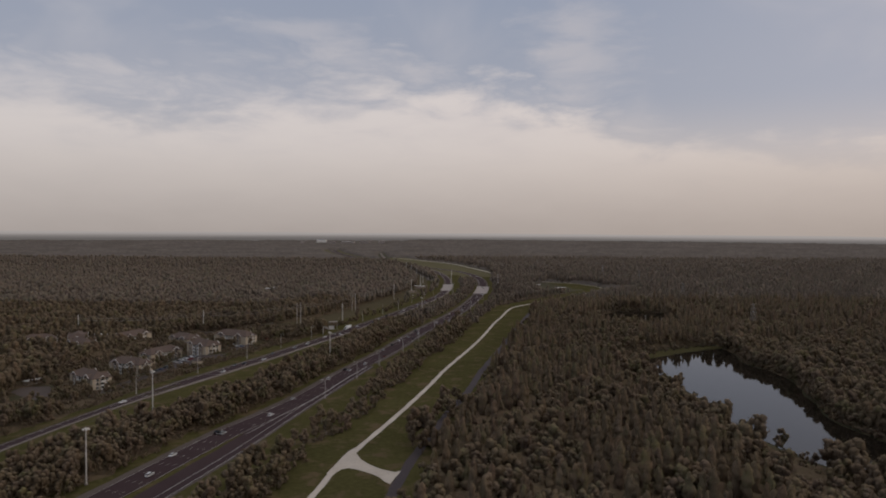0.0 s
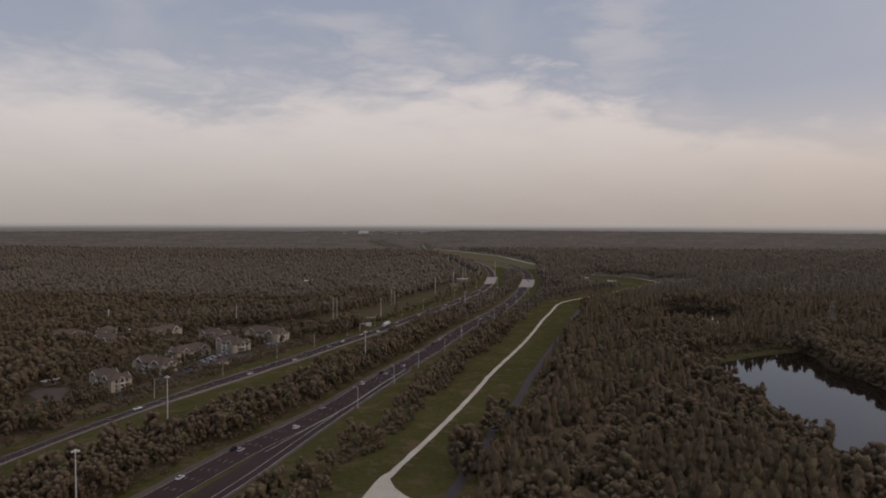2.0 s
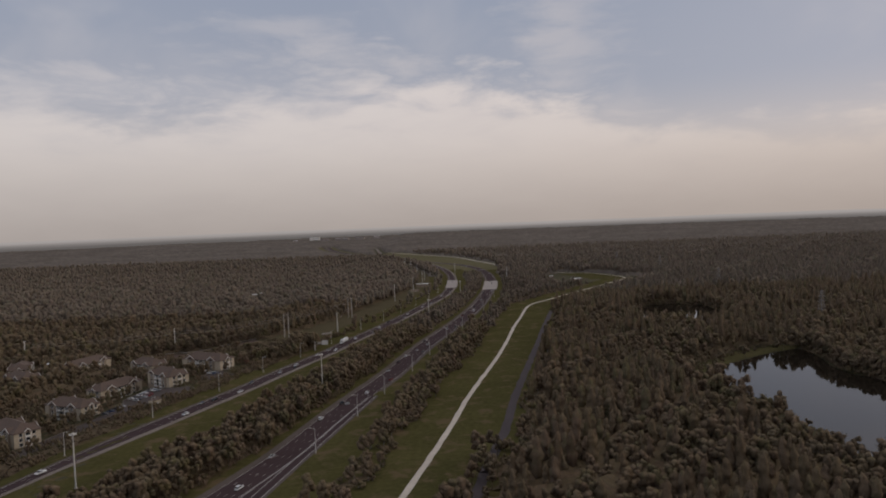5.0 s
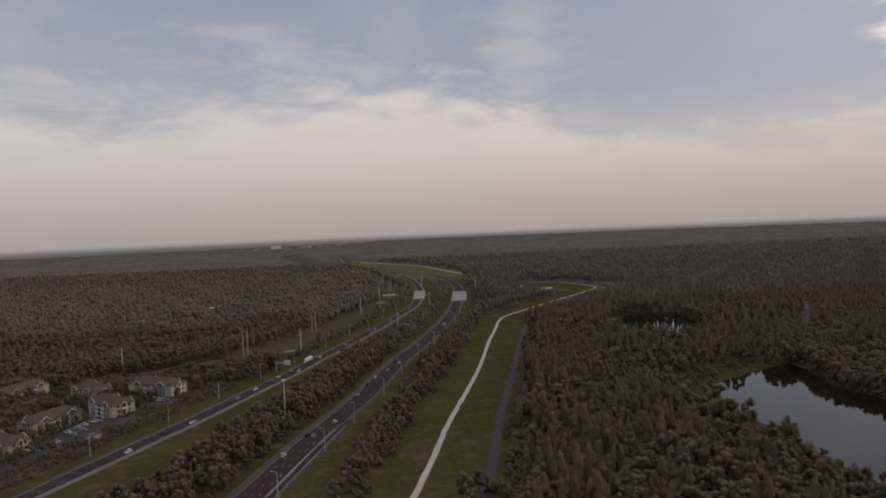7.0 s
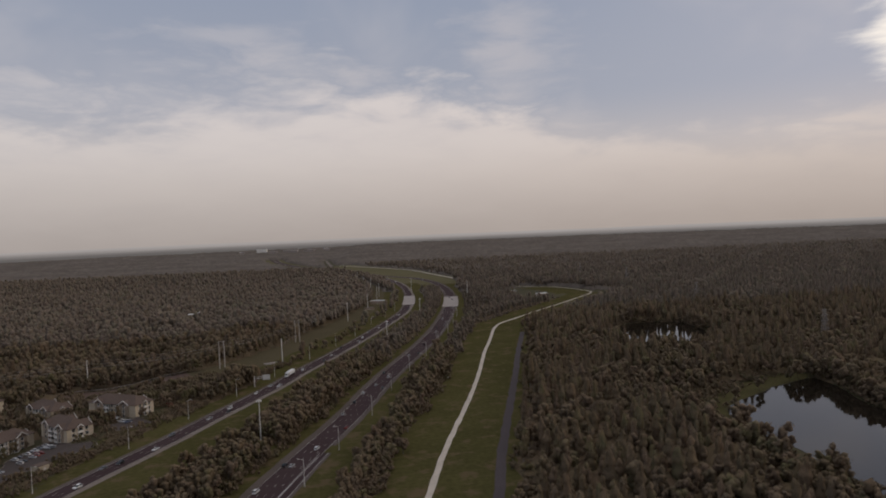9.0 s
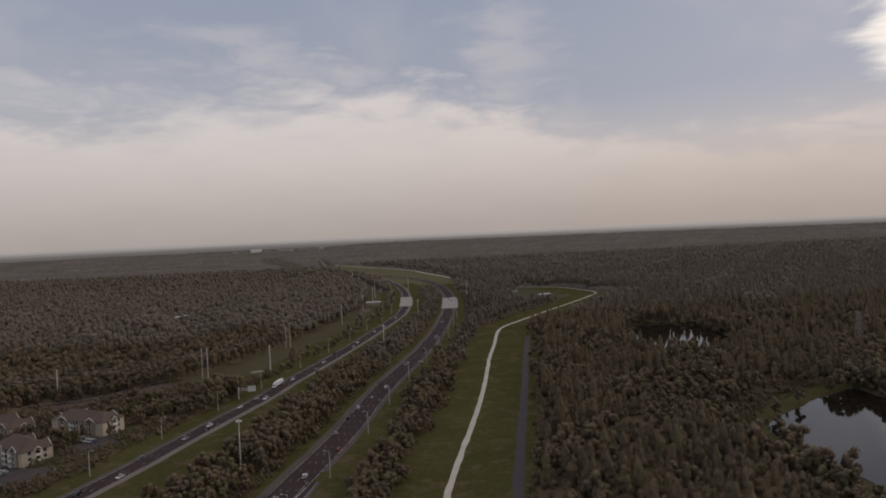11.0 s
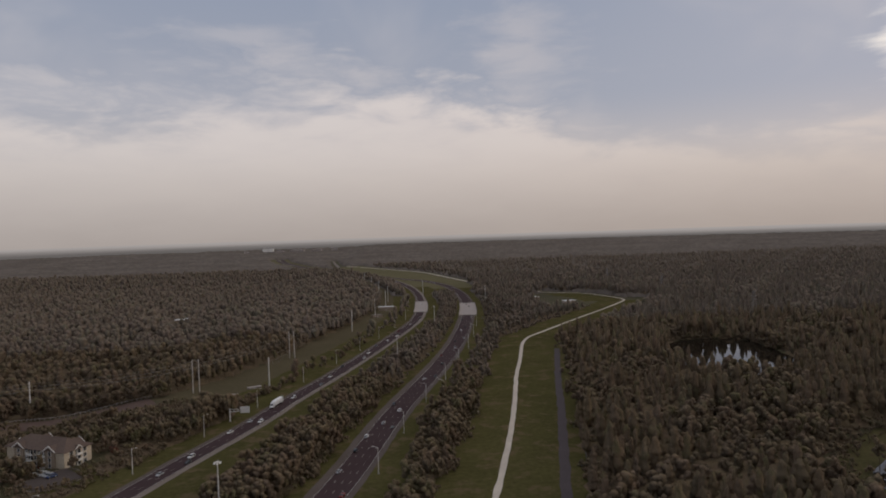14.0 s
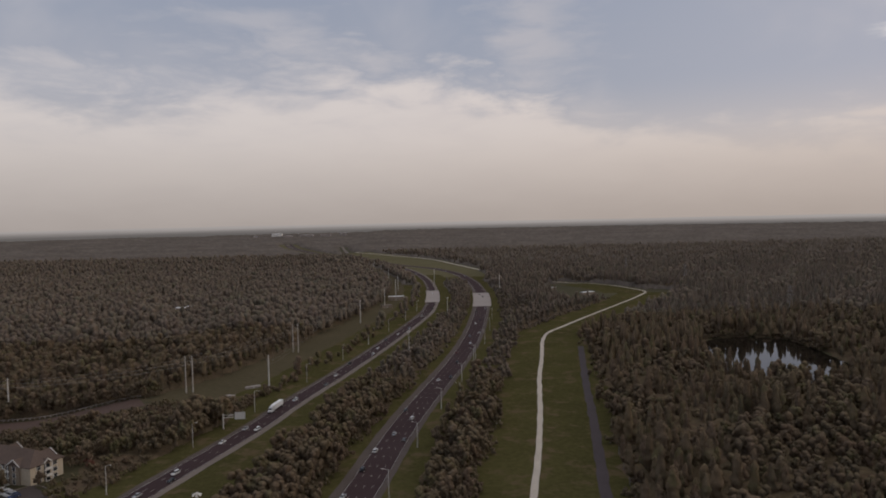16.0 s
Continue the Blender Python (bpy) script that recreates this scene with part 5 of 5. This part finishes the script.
def gable(w, depth, z, rise, name="gable_roof"):
    """A gabled cross roof: its ridge runs along y, front at -depth."""
    bm = bmesh.new()
    f0 = [bm.verts.new(p) for p in ((-w / 2, -depth, z), (w / 2, -depth, z), (0, -depth, z + rise))]
    b0 = [bm.verts.new(p) for p in ((-w / 2, 0.5, z), (w / 2, 0.5, z), (0, 0.5, z + rise))]
    bm.faces.new((f0[0], f0[2], b0[2], b0[0])), bm.faces.new((f0[2], f0[1], b0[1], b0[2])), bm.faces.new(f0), bm.faces.new((b0[1], b0[0], b0[2]))
    bm.faces.new((f0[1], f0[0], b0[0], b0[1]))
    return mesh_bm(name, bm, M_SHINGLE)


def rake(w, depth, z, rise):
    """White trim boards up the two slopes of a gable's front."""
    bm = bmesh.new()
    for s in (-1, 1):
        p = [(s * w / 2, -depth - 0.12, z - 0.25), (0, -depth - 0.12, z + rise - 0.25), (0, -depth - 0.12, z + rise + 0.3), (s * (w / 2 + 0.3), -depth - 0.12, z + 0.1)]
        a = [bm.verts.new(q) for q in p]
        b = [bm.verts.new((q[0], q[1] + 0.2, q[2])) for q in p]
        bm.faces.new(a), bm.faces.new(b[::-1])
        for i in range(4):
            j = (i + 1) % 4
            bm.faces.new((a[i], b[i], b[j], a[j]))
    return mesh_bm("trim", bm, M_TRIM)


def place_windows(root, wall_len, off, turn, slots, storey):
    """A row of windows or balconies on one face of a house, floor by floor."""
    for k, u in enumerate(np.linspace(-0.5, 0.5, slots + 2)[1:-1]):
        for level in range(3):
            base = pose(0, 0, 0, 0, 0, turn) @ pose(u * wall_len, -off, 0.35 + level * storey)
            if k % 3 == 1:
                b = part("balcony", BALCONY[0], root, "white balcony", base)
                part("rail", BALCONY[1], b), part("door", BALCONY[2], b)
            else:
                w = part("window", WINDOW[0], root, "white-framed window", base @ pose(0, 0, 0.75))
                part("pane", WINDOW[1], w)


def apartment_house(x, y, ang, l, d, label):
    root = tagged(new("apartment_house"), label, "house", "apartment houses beside the highway")
    z0, storey = float(land(x, y)), 3.0
    h = 3 * storey + 0.4
    part("wall", boxed("wall", M_CREAM, (-l / 2, l / 2, -d / 2, d / 2, -5.0, h)), root)
    part("band", boxed("band", M_TAN, (-l / 2 - 0.06, l / 2 + 0.06, -d / 2 - 0.06, d / 2 + 0.06, -4.0, 0.9)), root, "tan base band")
    roof = part("roof", hip_roof(l, d, h, d * 0.30, 0.8), root)
    for sx, turn in ((-0.27 * l, 0), (0.27 * l, 0), (-0.27 * l, 180), (0.27 * l, 180)):
        m = pose(sx, 0, 0, 0, 0, turn)
        part("gable_roof", gable(8.4, d / 2 + 1.1, h - 0.05, 2.7), roof, "", m)
        part("gable_wall", boxed("gable_wall", M_TAN, (-3.4, 3.4, -d / 2 - 0.7, -d / 2 + 0.5, -4.0, h - 0.1)), root, "tan projecting bay", m)
        part("trim", rake(8.4, d / 2 + 1.1, h - 0.05, 2.7), roof, "white gable trim", m)
    place_windows(root, l * 0.46, d / 2, 0, 5, storey)
    place_windows(root, l * 0.46, d / 2, 180, 5, storey)
    for sx in (-0.27 * l, 0.27 * l):
        for turn in (0, 180):
            for level in range(3):
                w = part("window", WINDOW[0], root, "white-framed window", pose(0, 0, 0, 0, 0, turn) @ pose(sx * (1 if turn == 0 else -1), -d / 2 - 0.72, 1.1 + level * storey))
                part("pane", WINDOW[1], w)
    place_windows(root, d, l / 2, 90, 3, storey)
    place_windows(root, d, l / 2, -90, 3, storey)
    for turn in (90, -90):
        m = pose(0, 0, 0, 0, 0, turn)
        part("end_gable", gable(3.6, l / 2 + 0.9, h + 0.2, 1.5, "end_gable"), roof, "", m)
        part("trim", rake(3.6, l / 2 + 0.9, h + 0.2, 1.5), roof, "white gable trim", m)
    root.matrix_basis = pose(x, y, z0, 0, 0, math.degrees(ang))


for i, (x, y, ang, l, d) in enumerate(HOUSES):
    apartment_house(x, y, ang, l, d, "three-storey cream apartment house with a brown hipped roof" if i not in (1, 2, 3) else "cream apartment house with brown hipped roof beside the car park")

# far white halls near the horizon
for x, y, w, d, h, turn in [(-790, 4600, 62, 50, 26, 4), (-705, 4480, 50, 40, 18, 2), (-600, 4520, 84, 40, 19, -6), (-490, 4560, 60, 40, 18, -4), (-385, 4590, 40, 40, 21, 3), (-880, 4420, 30, 30, 19, 10)]:
    cabinet(x, y, turn, w, d, h, "warehouse", "long pale warehouse far off among the woods", M_TRIM if h > 25 else M_CONCRETE, M_TRIM if h > 18 else M_CONCRETE)

# ---- vehicles ----


def shell(name, mat, profile, half, inset=0.12):
    """A body from a side profile (x, z), a little narrower at the top."""
    bm = bmesh.new()
    top = max(z for _, z in profile)
    low = min(z for _, z in profile)
    rows = []
    for s in (-1, 1):
        rows.append([bm.verts.new((x, s * (half - inset * max(0.0, (z - low) / (top - low)) ** 2), z)) for x, z in profile])
    n = len(profile)
    bm.faces.new(rows[0]), bm.faces.new(rows[1][::-1])
    for i in range(n):
        j = (i + 1) % n
        bm.faces.new((rows[0][i], rows[1][i], rows[1][j], rows[0][j]))
    bmesh.ops.recalc_face_normals(bm, faces=bm.faces)
    bmesh.ops.bevel(bm, geom=list(bm.edges), offset=0.05, segments=1, affect="EDGES")
    return mesh_bm(name, bm, mat)


def wheels(root, xs, half, r):
    tyre = tubes("tyre", M_TYRE, ((0, -0.12, 0), (0, 0.12, 0), r, r), n=12)
    rim = tubes("rim", M_GALV, ((0, -0.13, 0), (0, 0.13, 0), r * 0.6, r * 0.6), n=8)
    for x in xs:
        for s in (-1, 1):
            w = part("wheel", tyre, root, "", pose(x, s * (half - 0.1), r))
            part("rim", rim, w)


def car(kind, paint, label):
    root = tagged(new(kind), label, "car", "vehicles on the highway")
    mat = CAR_PAINT[paint]
    if kind == "sedan":
        lower = [(-2.35, 0.3), (2.3, 0.3), (2.35, 0.62), (2.1, 0.80), (0.95, 0.92), (-1.5, 0.96), (-2.3, 0.90)]
        glass = [(-1.75, 0.93), (1.15, 0.90), (0.35, 1.38), (-1.0, 1.42)]
        roof = (-0.98, 0.34, -0.66, 0.66, 1.39, 1.47)
    elif kind == "suv":
        lower = [(-2.35, 0.36), (2.3, 0.36), (2.38, 0.75), (2.2, 0.98), (1.1, 1.08), (-2.3, 1.10), (-2.4, 0.7)]
        glass = [(-2.2, 1.08), (1.25, 1.05), (0.5, 1.66), (-1.95, 1.70)]
        roof = (-1.95, 0.5, -0.72, 0.72, 1.66, 1.76)
    else:  # pickup
        lower = [(-2.7, 0.4), (2.65, 0.4), (2.7, 0.8), (2.5, 1.05), (1.3, 1.12), (-2.7, 1.12)]
        glass = [(-0.65, 1.1), (1.45, 1.08), (0.75, 1.70), (-0.5, 1.74)]
        roof = (-0.5, 0.75, -0.72, 0.72, 1.70, 1.80)
    part("body", shell("body", mat, lower, 0.92, 0.06), root)
    part("cabin_glass", shell("cabin_glass", M_GLASS, glass, 0.82, 0.16), root, "dark tinted glass")
    part("roof", boxed("roof", mat, roof, bevel=0.04), root)
    for s in (-1, 1):
        part("headlight", boxed("headlight", M_TRIM, (2.25, 2.36, s * 0.62 - 0.18, s * 0.62 + 0.18, 0.60, 0.74)), root, "clear headlight")
        part("tail_light", boxed("tail_light", CAR_PAINT["red"], (-2.42 if kind != "pickup" else -2.73, -2.3, s * 0.7 - 0.13, s * 0.7 + 0.13, 0.72, 0.9)), root, "red tail light")
    wheels(root, (-1.45, 1.42), 0.92, 0.33 if kind == "sedan" else 0.38)
    return root


def lorry():
    root = tagged(new("lorry"), "lorry with a long white box trailer", "lorry", "vehicles on the highway")
    part("trailer", boxed("trailer", M_WHITE, (-14.5, -1.2, -1.28, 1.28, 1.2, 4.05), bevel=0.05), root, "long white box trailer")
    part("chassis", boxed("chassis", M_TYRE, (-14.2, 2.4, -0.6, 0.6, 0.75, 1.15)), root)
    part("cab", shell("cab", CAR_PAINT["white"], [(-0.6, 0.7), (2.9, 0.7), (3.0, 1.5), (2.0, 1.75), (1.7, 2.9), (1.2, 3.6), (-0.6, 3.7)], 1.2, 0.1), root)
    part("windscreen", boxed("windscreen", M_GLASS, (1.72, 1.95, -1.0, 1.0, 1.9, 2.8)), root)
    wheels(root, (-13.2, -11.9, -0.9, 0.4, 2.1), 1.2, 0.5)
    return root


MODELS = {}
PAINTS = ["white", "silver", "grey", "black", "white", "red", "blue", "silver", "white", "grey"]


def put_car(kind, paint, m):
    key = (kind, paint)
    if key not in MODELS:
        MODELS[key] = car(kind, paint, f"{paint} {'pickup truck' if kind == 'pickup' else kind} driving on the highway")
        MODELS[key].matrix_basis = m
    else:
        copy_thing(MODELS[key], m)


# y along the road, lane offset to the right, paint, kind
EAST_CARS = [
    (304, 1.8, "white", "suv"), (331, -5.5, "white", "sedan"), (372, -1.8, "silver", "suv"), (376, -5.5, "black", "suv"), (408, 1.8, "white", "suv"), (447, -5.5, "silver", "sedan"),
    (515, -5.5, "white", "suv"), (548, -1.8, "silver", "sedan"), (550, -5.5, "black", "suv"), (575, 1.8, "white", "suv"), (614, 5.5, "red", "sedan"), (638, -5.5, "silver", "sedan"), (672, -5.5, "black", "suv"), (697, -5.5, "white", "suv"),
    (722, -1.8, "silver", "sedan"), (747, 1.8, "white", "suv"), (709, 5.5, "grey", "sedan"), (768, -5.5, "grey", "suv"), (838, -1.8, "white", "sedan"), (846, 5.5, "grey", "pickup"), (900, 1.8, "black", "suv"), (940, -5.5, "red", "sedan"), (976, 1.8, "white", "pickup"), (1010, -1.8, "grey", "suv"), (1035, 5.5, "silver", "sedan"), (1089, -1.8, "white", "suv"), (1120, 1.8, "black", "sedan"), (1180, -5.5, "grey", "suv"), (1215, 5.5, "white", "sedan"), (1340, 1.8, "grey", "suv"), (1375, -1.8, "black", "sedan"),
    (1700, 1.8, "white", "suv"), (1860, -1.8, "white", "suv"), (1905, 1.8, "silver", "suv"),
]
WEST_CARS = [
    (450, 0, "white", "pickup"), (536, 3.6, "white", "suv"), (564, -3.6, "grey", "sedan"), (574, 0, "black", "suv"), (595, 3.6, "white", "sedan"), (620, -3.6, "grey", "suv"), (651, 0, "silver", "sedan"), (666, 3.6, "black", "sedan"), (676, 0, "white", "suv"), (719, -3.6, "white", "sedan"), (742, -3.6, "silver", "sedan"), (744, 3.6, "white", "suv"),
    (802, 0, "white", "suv"), (835, 3.6, "grey", "sedan"), (862, 0, "white", "sedan"), (900, -3.6, "black", "suv"), (940, 3.6, "silver", "suv"), (971, 0, "white", "pickup"), (1005, -3.6, "grey", "sedan"), (1038, 0, "white", "sedan"), (1073, 3.6, "silver", "suv"), (1110, -3.6, "red", "sedan"), (1160, 0, "white", "suv"), (1230, 3.6, "grey", "sedan"), (1400, 0, "white", "sedan"), (1820, 0, "white", "suv"), (1930, -3.6, "silver", "suv"), (2080, 0, "white", "pickup"),
]
for y, off, paint, kind in EAST_CARS:
    m = at(EAST_L, y, off)
    m.translation.z += 0.17 if not 1240 < y < 1400 else 0.27
    put_car(kind, paint, m)
for y, off, paint, kind in WEST_CARS:
    m = at(WEST_L, y, off, 180)
    m.translation.z += 0.17 if not 1295 < y < 1450 else 0.27
    put_car(kind, paint, m)
big = lorry()
m = at(WEST_L, 772, -3.6, 180)
m.translation.z += 0.17
big.matrix_basis = m

# parked cars in rows along the car park
spot = np.random.default_rng(4)
for x, y, turn, n, step in [(-240, 572, 75, 7, 2.8), (-240, 612, 70, 9, 2.8), (-222, 620, 130, 6, 2.8), (-192, 657, 140, 6, 2.8), (-215, 672, 40, 4, 2.9), (-231, 600, 70, 6, 2.8)]:
    a = radians(turn)
    for i in range(n):
        if spot.uniform() < 0.2:
            continue
        px, py = x + i * step * math.cos(a), y + i * step * math.sin(a)
        m = pose(px, py, float(land(px, py)) + 0.14, 0, 0, turn + 90 + spot.uniform(-3, 3))
        paint = PAINTS[spot.integers(len(PAINTS))]
        kind = ("sedan", "suv", "suv", "pickup")[spot.integers(4)]
        key = ("parked", kind, paint)
        if key in MODELS:
            copy_thing(MODELS[key], m)
        else:
            MODELS[key] = car(kind, paint, f"{paint} {'pickup truck' if kind == 'pickup' else kind} parked beside the apartment houses")
            MODELS[key]["group"] = "cars in the car park"
            MODELS[key].matrix_basis = m

# ---- lane dashes, one piece each ----
DASH = boxed("lane_dash", M_PAINT, (-1.52, 1.52, -0.07, 0.07, 0.0, 0.02))


def dashes(line, offs, parent, y0, y1):
    step = np.r_[0, np.cumsum(np.linalg.norm(np.diff(line, axis=0), axis=1))]
    for s in np.arange(0, step[-1], 12.19):
        x, y = np.interp(s, step, line[:, 0]), np.interp(s, step, line[:, 1])
        if not y0 < y < y1:
            continue
        x2, y2 = np.interp(s + 2, step, line[:, 0]), np.interp(s + 2, step, line[:, 1])
        a = math.atan2(y2 - y, x2 - x)
        for k, off in enumerate(offs):
            px, py = x + off * math.sin(a), y - off * math.cos(a)
            part("lane_dash", DASH, parent, "", pose(px, py, float(land(px, py)) + 0.165, 0, 0, math.degrees(a)))


dashes(EAST_L, (-3.66, 0, 3.66), road_east, 250, 1230)
dashes(WEST_L, (-1.83, 1.83), road_west, 360, 1285)
